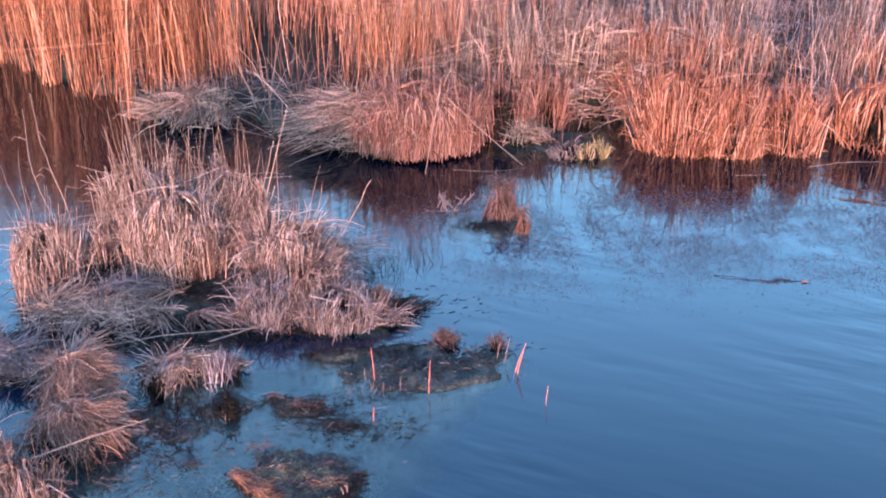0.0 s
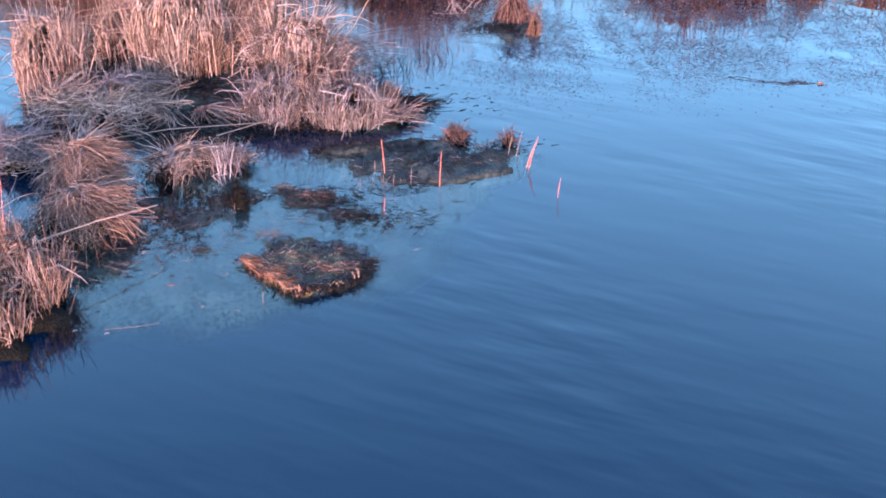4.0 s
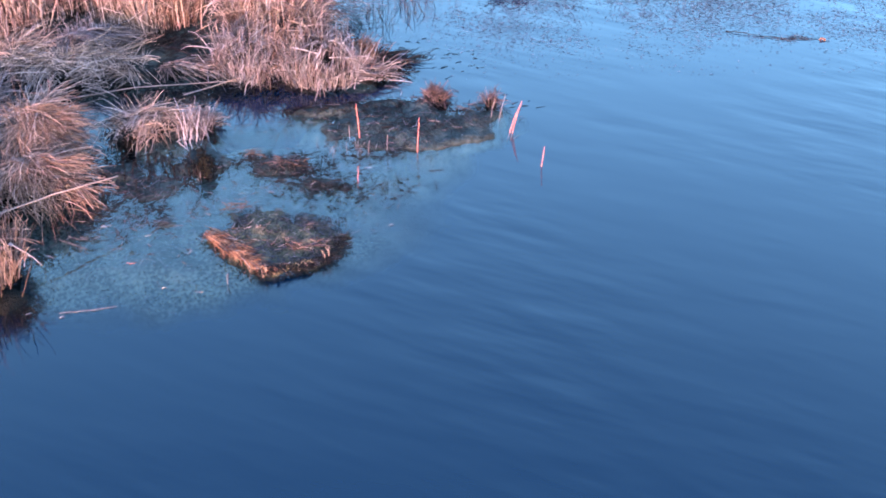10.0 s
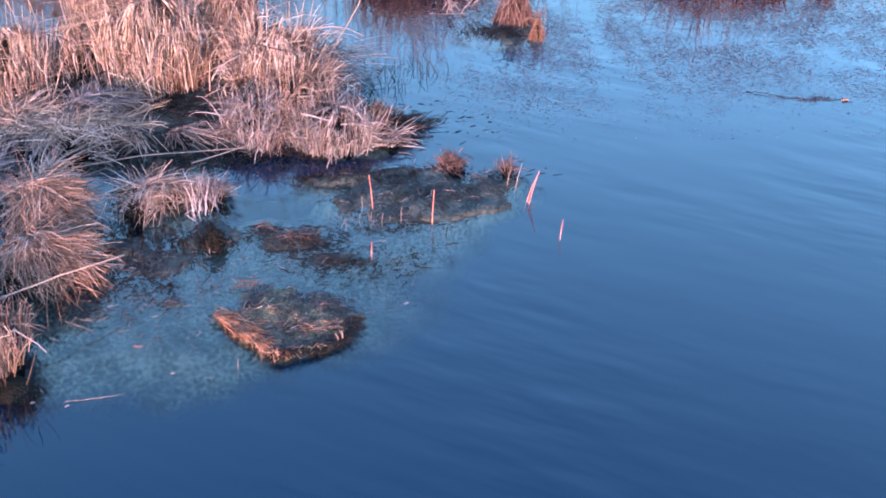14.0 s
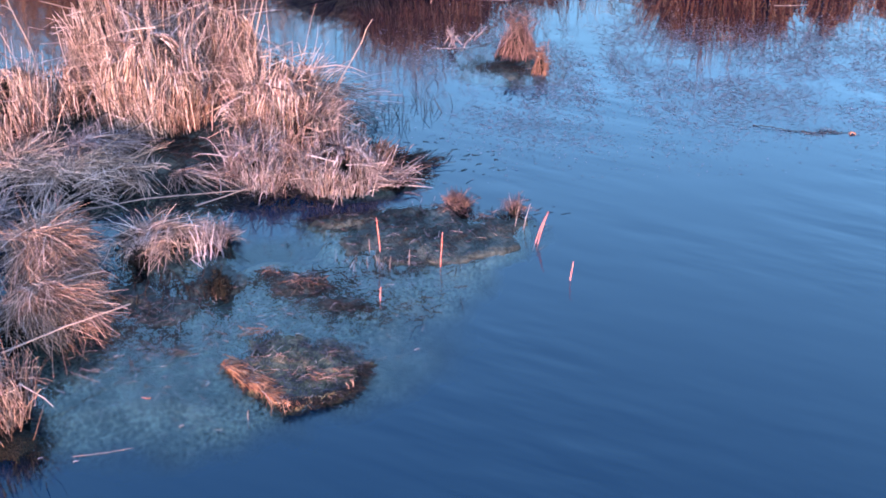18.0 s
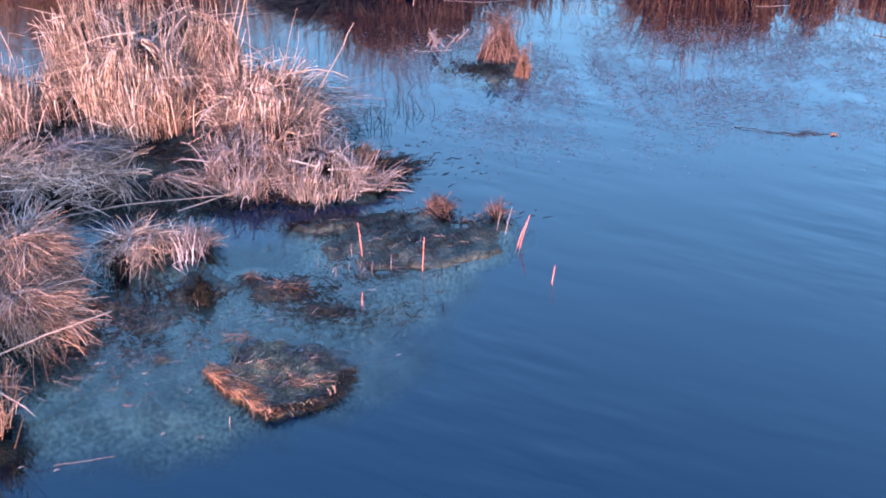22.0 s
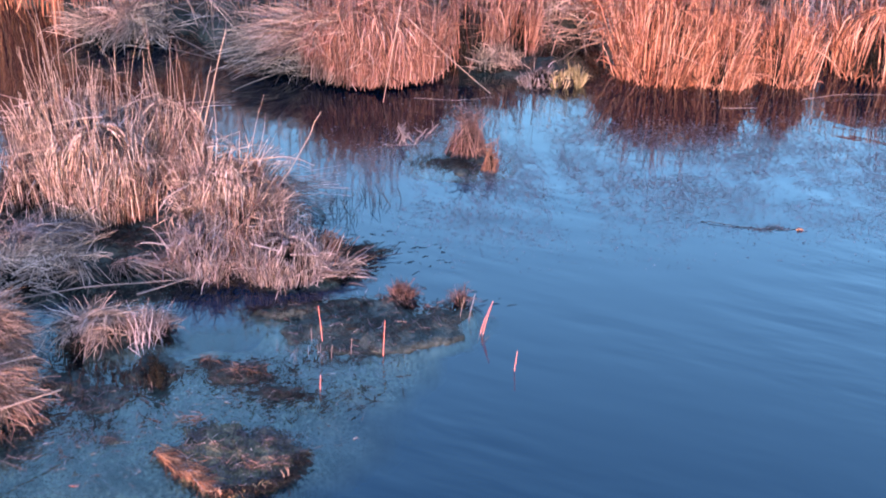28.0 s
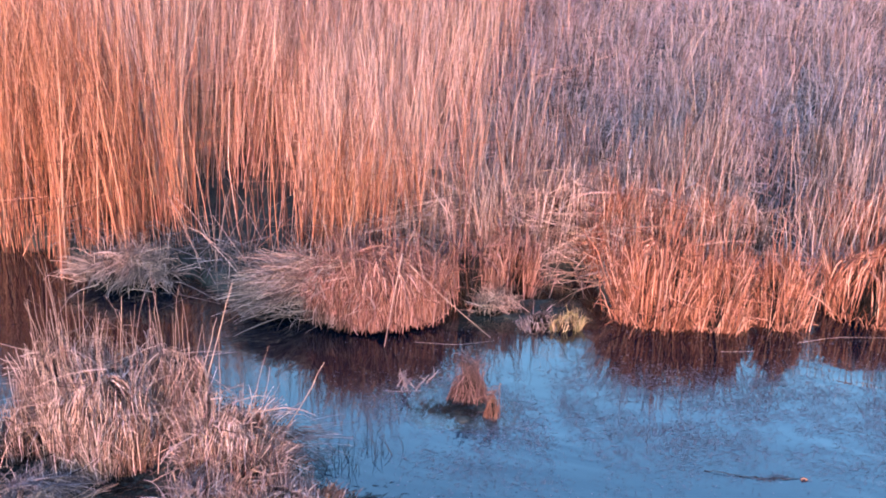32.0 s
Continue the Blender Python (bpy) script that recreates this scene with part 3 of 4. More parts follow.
T(sedge, -2.0, 11.25, 0.36, 0.36, 0.62, "grey-brown sedge tussock at the water's edge", 1100, GREY, 0.6, 0.35, group=ISL, seed=8, stalks=6, thatch=0.35, thick=0.0068, cross=0.05)
T(sedge, -1.55, 11.45, 0.36, 0.36, 0.78, "greyish arching sedge tussock", 990, FAWN, 0.75, 0.25, (0.16, 0), group=ISL, seed=10, stalks=5, thatch=0.3, kink=0.4, thick=0.0068, cross=0.05)
T(sedge, -1.2, 11.08, 0.42, 0.3, 0.55, "grey-brown short sedge tussock at the water's edge", 1070, GREY, 0.4, 0.5, group=ISL, seed=9, stalks=5, thatch=0.3, thick=0.0068, cross=0.05)
T(sedge, -0.85, 11.35, 0.24, 0.2, 0.34, "low brown sedge clump trailing off the island's tip", 340, BROWN, 0.5, 0.4, (0.2, 0), group=ISL, seed=19, stalks=3, thatch=0.3, thick=0.0068, cross=0.05)
S(sedge, -0.8, 11.12, 0.36, 0.22, 0.16, "low dark rotting sedge clump at the island's tip", 190, GREY, 0.28, 0.12, 0.2, group=ISL, seed=12, heading=0.4)
POOL = "tussocks between the pools"
S(sedge, -4.75, 10.4, 0.58, 0.32, 0.32, "pale grey matted sedge tussock", 700, GREY, 0.45, 0.15, 0.15, group=POOL, seed=20, thick=0.0058)
S(sedge, -4.05, 10.25, 0.36, 0.3, 0.32, "pale grey matted sedge tussock", 420, BEIGE, 0.42, 0.15, 0.2, group=POOL, seed=21, thick=0.0058)
S(sedge, -3.9, 9.62, 0.34, 0.3, 0.5, "brown sedge tussock combed over to one side on a dark mound", 1300, COPPER, 0.42, 0.1, 0.08, group=POOL, seed=22, heading=-0.75, mound=0.85, thick=0.005, spread=0.75, droop=1.5)
S(sedge, -3.86, 9.05, 0.4, 0.28, 0.4, "brown sedge tussock hanging over into the water", 1300, COPPER, 0.42, 0.1, 0.08, group=POOL, seed=23, heading=-0.7, mound=0.85, thick=0.005, spread=0.75, droop=1.5)
S(sedge, -2.95, 10.2, 0.42, 0.24, 0.22, "pale whitish matted sedge tussock", 520, BEIGE, 0.4, 0.2, 0.15, group=POOL, seed=24, mound=0.5, thick=0.0048, heading=-0.2, spread=1.2, droop=1.3)
S(sedge, -2.42, 10.18, 0.2, 0.2, 0.24, "pale upright stubble tussock", 150, GREY, 0.24, 0.5, 0.6, group=POOL, seed=25, mound=0.25, thick=0.005)
# two black clumps added for the shade under the brown tussocks
S(sedge, -4.1, 9.5, 0.18, 0.15, 0.26, "black clump put in as the dark underside of a tussock", 200, BLACK, 0.16, 0.3, group=POOL, seed=28, mound=0.8)
S(sedge, -4.08, 8.95, 0.2, 0.16, 0.24, "black clump put in as the dark underside of a tussock", 200, BLACK, 0.16, 0.3, group=POOL, seed=29, mound=0.8)
S(sedge, -2.31, 9.42, 0.14, 0.11, 0.2, "black rotting sedge stump standing in the pool", 110, BLACK, 0.05, 0.5, 0.1, group=POOL, seed=26, mound=1.0, thick=0.008)
S(sedge, -3.1, 9.84, 0.08, 0.07, 0.18, "black rotting sedge stump standing in the pool", 60, BLACK, 0.12, 0.4, 0.5, group=POOL, seed=27, mound=0.8)
FORE = "tussocks of the near shore"
T(sedge, -4.65, 8.25, 0.52, 0.42, 0.7, "large straw-coloured sedge tussock over the water", 1700, FAWN, 0.45, 0.5, (0.12, -0.05), group=FORE, seed=30, stalks=16, stalk_h=1.5, thick=0.0054, thatch=0.6, stalk_mat=CORAL)
T(sedge, -4.05, 7.95, 0.3, 0.34, 0.6, "straw-coloured sedge tussock with a dark undercut", 600, FAWN, 0.35, 0.6, z=0.14, group=FORE, seed=31, stalks=6, thick=0.0054, thatch=0.6)
T(sedge, -4.35, 7.4, 0.33, 0.28, 0.5, "straw-coloured sedge tussock hanging into the water", 600, FAWN, 0.6, 0.45, z=0.14, group=FORE, seed=32, stalks=5, thick=0.0054, thatch=0.6)
BANK = "tussocks along the far bank"
T(sedge, -0.15, 15.72, 0.95, 0.62, 1.12, "wide russet sedge tussock overhanging the water", 2600, RUSSET, 0.3, 0.5, group=BANK, seed=40, stalks=10, thick=0.0085, wall=1.5, thatch=0.6, cross=0.05, foot=0.03, kink=0.25, mound=0.6, z=0.08)
S(sedge, -1.05, 15.98, 0.75, 0.42, 0.6, "pale flattened sedge combed to one side", 800, BEIGE, 0.66, 0.08, 0.1, group=BANK, seed=41, heading=3.3, mound=0.8, thick=0.0076, spread=0.6, droop=0.2)
S(sedge, -0.45, 15.75, 0.75, 0.4, 0.98, "pale sedge fallen over the top of a russet tussock", 300, BEIGE, 0.7, 0.0, 0.1, group=BANK, seed=39, heading=3.3, mound=0.75, thick=0.0075, spread=0.6, droop=0.15)
S(sedge, -3.5, 16.85, 0.75, 0.34, 0.5, "pale flattened sedge drooping over the reed edge", 700, BEIGE, 0.5, 0.2, 0.3, group=BANK, seed=42, mound=0.6, thick=0.0074, heading=-2.2, spread=1.1, droop=0.9)
T(sedge, 1.2, 16.15, 0.45, 0.4, 1.1, "upright pinkish sedge tussock", 330, RUSSET, 0.2, 0.8, group=BANK, seed=43, thatch=0.1, wall=0.1, kink=0.12, thick=0.0095, stalks=8)
T(sedge, 1.8, 16.5, 0.42, 0.4, 1.1, "upright pinkish sedge tussock", 330, RUSSET, 0.25, 0.75, group=BANK, seed=44, thatch=0.1, wall=0.1, kink=0.12, thick=0.0095, stalks=8)
T(sedge, 3.75, 15.65, 0.65, 0.5, 1.4, "bright orange sedge tussock standing at the water", 1100, REED, 0.32, 0.6, group=BANK, seed=45, thatch=0.3, kink=0.22, cross=0.03, thick=0.0095, stalks=12)
T(sedge, 4.45, 15.45, 0.5, 0.42, 1.2, "bright orange sedge tussock with arching tops", 900, REED, 0.32, 0.6, group=BANK, seed=46, thatch=0.3, kink=0.22, cross=0.03, thick=0.0095, stalks=8)
T(sedge, 5.35, 15.45, 0.36, 0.38, 1.1, "narrow orange sedge tussock", 600, REED, 0.32, 0.6, group=BANK, seed=47, thatch=0.3, kink=0.22, cross=0.03, thick=0.0095, stalks=8)
T(sedge, 6.7, 15.6, 0.6, 0.5, 1.1, "bright orange sedge tussock at the water", 1000, REED, 0.16, 0.8, group=BANK, seed=48, thatch=0.3, kink=0.14, cross=0.03, thick=0.0095, stalks=8)
S(sedge, 1.5, 15.78, 0.36, 0.18, 0.28, "low pale brown sedge clump at the foot of the bank", 330, BEIGE, 0.26, 0.4, 0.4, group=BANK, seed=38, thick=0.0065)
T(sedge, 2.05, 15.35, 0.22, 0.18, 0.24, "small pale tuft standing in the water", 160, GREY, 0.6, 0.4, group=BANK, seed=49, stalks=2)
T(sedge, 2.4, 15.3, 0.2, 0.14, 0.28, "small yellow-green sedge tuft", 200, GREEN, 0.5, 0.5, group=BANK, seed=50, stalks=3)
for x, y, r, h, k, mat in ((3.4, 16.8, 0.42, 1.35, 51, REED), (4.25, 16.6, 0.6, 1.45, 52, REED), (2.7, 17.5, 0.5, 1.3, 53, STRAW), (5.1, 17.0, 0.5, 1.25, 54, STRAW), (1.5, 17.3, 0.5, 1.15, 55, STRAW),
                         (7.0, 16.8, 0.55, 1.2, 56, REED), (8.1, 16.2, 0.6, 1.15, 57, REED), (7.6, 15.5, 0.55, 1.0, 58, REED), (3.6, 18.0, 0.6, 1.3, 59, STRAW), (4.9, 18.4, 0.6, 1.3, 63, STRAW)):
    T(sedge, x, y, r, r * 0.8, h, "pinkish dead sedge tussock behind the waterside", 700, mat, 0.45, 0.55, group=BANK, seed=k, stalks=6, thatch=0.25)
SMALL = "small tufts in the water"
S(sedge, -0.02, 10.6, 0.14, 0.11, 0.17, "small rusty tuft on a mud patch", 200, TUFT, 0.10, 0.6, 0.5, group=SMALL, seed=60, thick=0.0052)
S(sedge, 0.55, 10.48, 0.1, 0.08, 0.16, "small sparse brown tuft with thin stems on the mud", 45, TUFT, 0.13, 0.7, 0.8, group=SMALL, seed=64, thick=0.0042)
def stook(x, y, r, h, n, mat, label, seed):
    """A tuft whose dead stems lean together to a crown, with ends sticking out of it and drooping over."""
    rng = np.random.default_rng(seed)
    top = thing(sedge, x, y, 0.0, label, "tussock", SMALL)
    part("mound", mesh_of("mound", *dome(rng, r * 0.6, r * 0.5, h * 0.5, foot=0.2), SOIL), top, "dark wet peat mound")
    a = rng.uniform(0, 6.28, n)
    rr = r * rng.uniform(0.6, 1.15, n)
    crown = rng.normal(0, r * 0.3, (n, 2)) + r * 0.15
    b = np.c_[np.cos(a) * rr, np.sin(a) * rr * 0.8]
    d = np.c_[crown - b, h * rng.uniform(0.8, 1.1, n)]
    part("foliage", mesh_of("foliage", *strands(rng, np.c_[b, np.full(n, -0.03)], d, np.linalg.norm(d, axis=1) * rng.uniform(0.5, 1.2, n), 0.0058 * rng.uniform(0.6, 1.2, n), 5, 0.05, 0.09, 0.3, low=0.4), mat), top, kind="stuff")
    m = n // 6
    a = rng.uniform(0, 6.28, m)
    part("bent_foliage", mesh_of("bent_foliage", *strands(rng, np.c_[rng.normal(0, 0.05, (m, 2)), h * rng.uniform(0.75, 1.0, m)], np.c_[np.cos(a), np.sin(a), rng.uniform(0, 0.9, m)], rng.uniform(0.1, 0.26, m), 0.0055, 5, 1.1, 0.05), mat), top, kind="stuff")
    return top


stook(0.9, 13.55, 0.26, 0.54, 230, TUFT, "reddish-brown haystack-like sedge tuft standing in open water", 61)
stook(1.14, 13.14, 0.11, 0.36, 70, BROWN, "small pointed orange tuft standing in open water", 62)


# ---- reed beds ----
def reed_bed(name, label, n, inside, height, mat=REED, thick=0.008, lean=0.10, segs=3, seed=0, droop=0.15, kink=0.08, box=(-12, 12, 15, 34)):
    rng = np.random.default_rng(seed + 900)
    x, y = rng.uniform(box[0], box[1], n * 3), rng.uniform(box[2], box[3], n * 3)
    dens = inside(x, y)
    keep = np.flatnonzero(rng.random(n * 3) < dens)[:n]
    x, y = x[keep], y[keep]
    b = np.c_[x, y, np.maximum(ground_height(x, y), 0) - 0.02]
    clump = np.c_[np.sin(1.7 * x + 0.9 * y), np.sin(1.3 * y - 0.7 * x + 2)] * lean * 0.6
    d = np.c_[rng.normal(0, lean, (len(x), 2)) + clump, np.ones(len(x))]
    L = height(x, y) * rng.uniform(0.7, 1.1, len(x))
    me = mesh_of(name, *strands(rng, b, d, L, thick * rng.uniform(0.6, 1.2, len(x)), segs, rng.uniform(0, droop * 2, len(x)), 0.05, kink), mat)
    return tagged(new(name, me), label, "reeds", kind="stuff")


def behind(x, y, gap):
    return y - np.interp(x, BANK_X, BANK_Y) - gap


def tall_zone(x, y):
    edge = np.interp(y, [16, 18, 22, 34], [-0.1, 0.7, 1.4, 3.6]) + 0.9 * patchy(x, y, 1.3)
    d = behind(x, y, -0.35 + 0.6 * (x > -4.4) + 0.25 * (x > -3.2)) + 0.25 * patchy(x, y, 2.1)
    hollow = np.exp(-((x + 2.0) / 0.98) ** 6 - ((y - 18.0) / 2.3) ** 6)
    fade = 1 / (1 + np.exp(np.clip((x - edge) * 3.0, -30, 30)))
    return (d > 0) * fade * np.clip(0.5 + 1.0 * patchy(x, y, 3.4) + 0.75 * patchy(y, x, 8.5), 0.04, 1) * (1 - 0.97 * hollow)


def taller(x):
    return 1.4 / (1 + np.exp(np.clip((x + 2.0) * 3.0, -30, 30)))


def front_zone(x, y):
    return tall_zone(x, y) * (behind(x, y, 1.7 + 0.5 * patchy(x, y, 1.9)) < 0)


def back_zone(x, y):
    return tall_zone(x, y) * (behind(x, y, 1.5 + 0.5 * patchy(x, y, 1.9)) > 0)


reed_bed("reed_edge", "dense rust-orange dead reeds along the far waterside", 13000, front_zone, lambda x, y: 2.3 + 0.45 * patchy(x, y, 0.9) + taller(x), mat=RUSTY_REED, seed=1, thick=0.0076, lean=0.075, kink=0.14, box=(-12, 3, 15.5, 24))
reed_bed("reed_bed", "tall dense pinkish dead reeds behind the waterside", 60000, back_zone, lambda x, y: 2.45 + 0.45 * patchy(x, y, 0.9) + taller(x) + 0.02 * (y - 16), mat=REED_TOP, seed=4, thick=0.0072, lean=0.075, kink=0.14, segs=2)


def hollow_zone(x, y):
    return np.exp(-((x + 2.2) / 0.7) ** 4 - ((y - 16.9) / 0.6) ** 4)


reed_bed("leaning_reeds", "few crossed reeds leaning over a dark hollow in the bank", 70, hollow_zone, lambda x, y: 1.2 + 0 * x, mat=STRAW, seed=6, thick=0.007, lean=0.5, kink=0.3, segs=4, box=(-3.3, -1.2, 16.1, 17.8))


def short_zone(x, y):
    d = behind(x, y, 0.3)
    gap = np.exp(-((x - 5.75 - 0.3 * (y - 17.5)) / 0.5) ** 2) * np.clip((20.5 - y) / 1.5, 0, 1)
    return (d > 0) * (x > 0.2) * np.clip(0.5 + 1.0 * patchy(x, y, 1.5), 0.06, 1) * (1 - 0.92 * gap)


reed_bed("marsh_grass", "tangled grey-pink dead marsh grass behind the bank", 22000, short_zone, lambda x, y: 0.7 + 0.35 * patchy(x, y, 1.1) + 0.02 * (y - 15), mat=PALE, seed=2, droop=0.8, kink=0.35, lean=0.28, segs=3, box=(0, 14, 15, 34))
def pink_zone(x, y):
    gap = np.exp(-((x - 5.75 - 0.3 * (y - 17.5)) / 0.55) ** 4)
    return (behind(x, y, 0.25) > 0) * (x > 0.3) * np.clip((21.0 + 1.5 * patchy(x, y, 0.8) - y) / 2.0, 0.06, 1) * np.clip(0.5 + 0.9 * patchy(x, y, 2.3) + 0.5 * patchy(y, x, 6.0), 0.05, 1) * (1 - 0.93 * gap)


reed_bed("pink_reeds", "pale pink dead reeds standing behind the waterside tussocks", 10000, pink_zone, lambda x, y: 1.35 + 0.35 * patchy(x, y, 0.9), mat=STRAW, seed=7, box=(0, 12, 15.5, 27), lean=0.09, thick=0.0078, kink=0.2)
reed_bed("thin_reeds", "thin scattered reeds standing above the marsh grass", 3800, short_zone, lambda x, y: 1.15 + 0.4 * patchy(x, y, 0.8), mat=STRAW, seed=3, box=(0, 14, 15, 30), lean=0.14, thick=0.0065)


# ---- single stalks and sticks ----
def tube(points, radius, sides=6, per=4, crook=0.006, seed=0, tip=0.6):
    """A slightly crooked stem through the points, as vertices and faces."""
    rng = np.random.default_rng(seed + 77)
    p = np.asarray(points, float)
    t = np.linspace(0, len(p) - 1, (len(p) - 1) * per + 1)
    c = np.stack([np.interp(t, np.arange(len(p)), p[:, k]) for k in range(3)], 1)
    if len(p) > 2:
        c[1:-1] = (c[:-2] + 2 * c[1:-1] + c[2:]) / 4
    c[1:-1] += rng.normal(0, crook, (len(c) - 2, 3))
    w = unit(np.gradient(c, axis=0))
    side = unit(np.cross(w, [0.3, 0.5, 0.81]))
    other = np.cross(w, side)
    r = radius * np.linspace(1, tip, len(c)) * (1 + 0.18 * (np.arange(len(c)) % per == 0))
    a = np.arange(sides) * 2 * math.pi / sides
    v = c[:, None] + (side[:, None] * np.cos(a)[None, :, None] + other[:, None] * np.sin(a)[None, :, None]) * r[:, None, None]
    v = np.concatenate([v.reshape(-1, 3), c[:1], c[-1:]])
    n, q = len(c), []
    for i in range(n - 1):
        q += [(i * sides + j, i * sides + (j + 1) % sides, (i + 1) * sides + (j + 1) % sides, (i + 1) * sides + j) for j in range(sides)]
    for j in range(0, sides, 2):
        q.append((n * sides, (j + 2) % sides, j + 1, j))
        e = (n - 1) * sides
        q.append((n * sides + 1, e + j, e + j + 1, e + (j + 2) % sides))
    return v, np.array(q)


def stalk(name, points, radius, mat, label, category="reed stem", group="", seed=0, tip=0.6, crook=0.006):
    p0 = np.array(points[0], float)
    ob = new(name, mesh_of(name, *tube(np.array(points) - p0, radius, seed=seed, tip=tip, crook=crook), mat))
    ob.location = p0
    return tagged(ob, label, category, group)


STICKS = "red stems standing in the shallows"
PALE_STICKS = {(0.60, 10.22), (0.52, 10.25), (-0.55, 9.72)}
for k, (x, y, dx, dy, h) in enumerate([(-0.81, 9.92, -0.035, 0.0, 0.44), (-0.84, 9.2, 0.01, 0, 0.2), (-0.25, 9.69, 0.02, 0.0, 0.42), 
                                       (0.71, 9.98, 0.10, 0.02, 0.38), (0.68, 10.0, 0.12, 0.0, 0.34), (0.96, 9.41, 0.02, 0.0, 0.24), (0.60, 10.22, 0.07, 0.02, 0.3),
                                       (0.52, 10.25, 0.04, 0.0, 0.22), (-0.92, 9.95, 0.0, 0, 0.16), (-0.55, 9.72, 0.01, 0, 0.2), (-0.74, 9.66, 0.02, 0, 0.18),
                                       (-1.99, 7.8, 0.02, 0.0, 0.12), (-4.07, 10.58, 0.02, 0, 0.3), (-4.0, 10.6, 0.03, 0, 0.34)]):
    stalk("reed_stalk", [(x, y, -0.12), (x + dx * 0.5, y + dy * 0.5, h * 0.5), (x + dx, y + dy, h)], 0.0048 if h > 0.25 else 0.0042, GREY if h <= 0.18 or (x, y) in PALE_STICKS else CORAL,
          "short red broken reed stem standing in shallow water" if h > 0.18 and (x, y) not in PALE_STICKS else "short grey broken reed stub standing in shallow water", group=STICKS, seed=k, crook=0.0008)
LONG = "long stalks on the island"
SHORE_STALKS = [
        ([(-1.42, 12.45, 0.05), (-1.06, 12.5, 0.58), (-0.8, 12.5, 1.12)], 0.014), ([(-1.35, 12.2, 0.05), (-1.22, 12.2, 0.35), (-1.15, 12.2, 0.62)], 0.011),
        ([(-2.2, 12.7, 0.2), (-2.06, 12.7, 0.9), (-1.76, 12.7, 2.0)], 0.016), ([(-2.3, 12.75, 0.2), (-2.1, 12.75, 1.0), (-1.95, 12.75, 1.55)], 0.012)]
INNER_STALKS = [
        ([(-4.35, 12.5, 0.2), (-4.52, 12.6, 1.05), (-4.66, 12.6, 1.65), (-4.68, 12.6, 2.3)], 0.010), ([(-4.5, 12.5, 0.2), (-4.83, 12.6, 1.3), (-4.8, 12.6, 2.1)], 0.009),
        ([(-4.77, 11.2, 0.0), (-4.8, 11.25, 0.35), (-4.76, 11.3, 0.87)], 0.013), ([(-4.68, 11.2, 0.0), (-4.72, 11.2, 0.3), (-4.8, 11.25, 0.52)], 0.010),
        ([(-3.0, 12.9, 0.3), (-3.02, 12.95, 1.1), (-2.98, 13.0, 1.7)], 0.010), ([(-1.9, 11.9, 0.2), (-1.6, 12.0, 0.85), (-1.5, 12.0, 1.1)], 0.009)]
for k, (pts, r) in enumerate(SHORE_STALKS + INNER_STALKS):
    tall = stalk("reed_stalk", pts, r * 0.55, BEIGE, "long pale bent reed stalk rising from the island", group=LONG, seed=40 + k, tip=0.45, crook=0.006)
    lr = np.random.default_rng(300 + k)
    for f in (0.45, 0.75) if k >= len(SHORE_STALKS) else ():
        q0 = np.array([np.interp(f * (len(pts) - 1), range(len(pts)), [p[c] - pts[0][c] for p in pts]) for c in range(3)])
        part("dry_leaf", mesh_of("dry_leaf", *strands(lr, q0[None], lr.normal(0, 0.6, (1, 3)) + [0, 0, 0.8], np.array([0.22]), 0.005, 5, 0.9, 0.1), STRAW), tall)
DOWN = "fallen stalks"
LYING = [
        ([(-4.0, 8.22, 0.48), (-3.53, 8.54, 0.46), (-3.03, 8.88, 0.39)], 0.010, "pale broken reed stalk leaning over the shallows"),
        ([(-3.85, 10.66, 0.06), (-3.2, 10.8, 0.1), (-2.05, 10.9, 0.1)], 0.010, "long pale reed stalk lying along the island's foot"),
        ([(-2.65, 10.72, 0.05), (-2.1, 10.9, 0.12), (-1.6, 11.12, 0.16)], 0.009, "long pale reed stalk lying along the island's foot")]
AFLOAT = [
        ([(-3.38, 7.47, 0.005), (-3.1, 7.5, 0.008), (-2.9, 7.54, 0.005)], 0.006, "thin pale reed stem floating on the water"),
        ([(0.18, 15.0, 1.25), (0.06, 14.92, 0.6), (-0.05, 14.85, -0.05)], 0.0095, "pale reed stalk hanging down to the water"),
        ([(0.3, 15.3, 0.95), (0.8, 15.1, 0.5), (1.35, 15.0, 0.03)], 0.0085, "pale reed stalk fallen towards the water"),
        ([(-0.1, 13.72, 0.02), (0.1, 13.68, 0.03), (0.36, 13.7, 0.03)], 0.008, "pale reed stem floating beside a dead bush"),
        ([(0.35, 14.95, 0.01), (0.9, 14.85, 0.01), (1.4, 14.95, 0.01)], 0.007, "thin reed stem floating along the bank"),
        ([(4.3, 14.55, 0.01), (4.55, 14.53, 0.012), (4.75, 14.55, 0.01)], 0.009, "thin reed stem floating along the bank"),
        ([(5.4, 14.75, 0.01), (6.0, 14.85, 0.03), (6.8, 14.8, 0.02)], 0.009, "thin reed stem floating along the bank"),
        ([(-3.55, 8.45, 0.004), (-3.42, 8.38, 0.008), (-3.28, 8.31, 0.004)], 0.006, "pale reed fragment floating in the shallows"),
        ([(-3.48, 8.5, 0.004), (-3.4, 8.46, 0.006), (-3.3, 8.44, 0.004)], 0.006, "pale reed fragment floating in the shallows"),
        ([(-2.9, 8.11, 0.004), (-2.86, 8.09, 0.01), (-2.82, 8.1, 0.004)], 0.006, "reddish reed fragment floating in the shallows")]
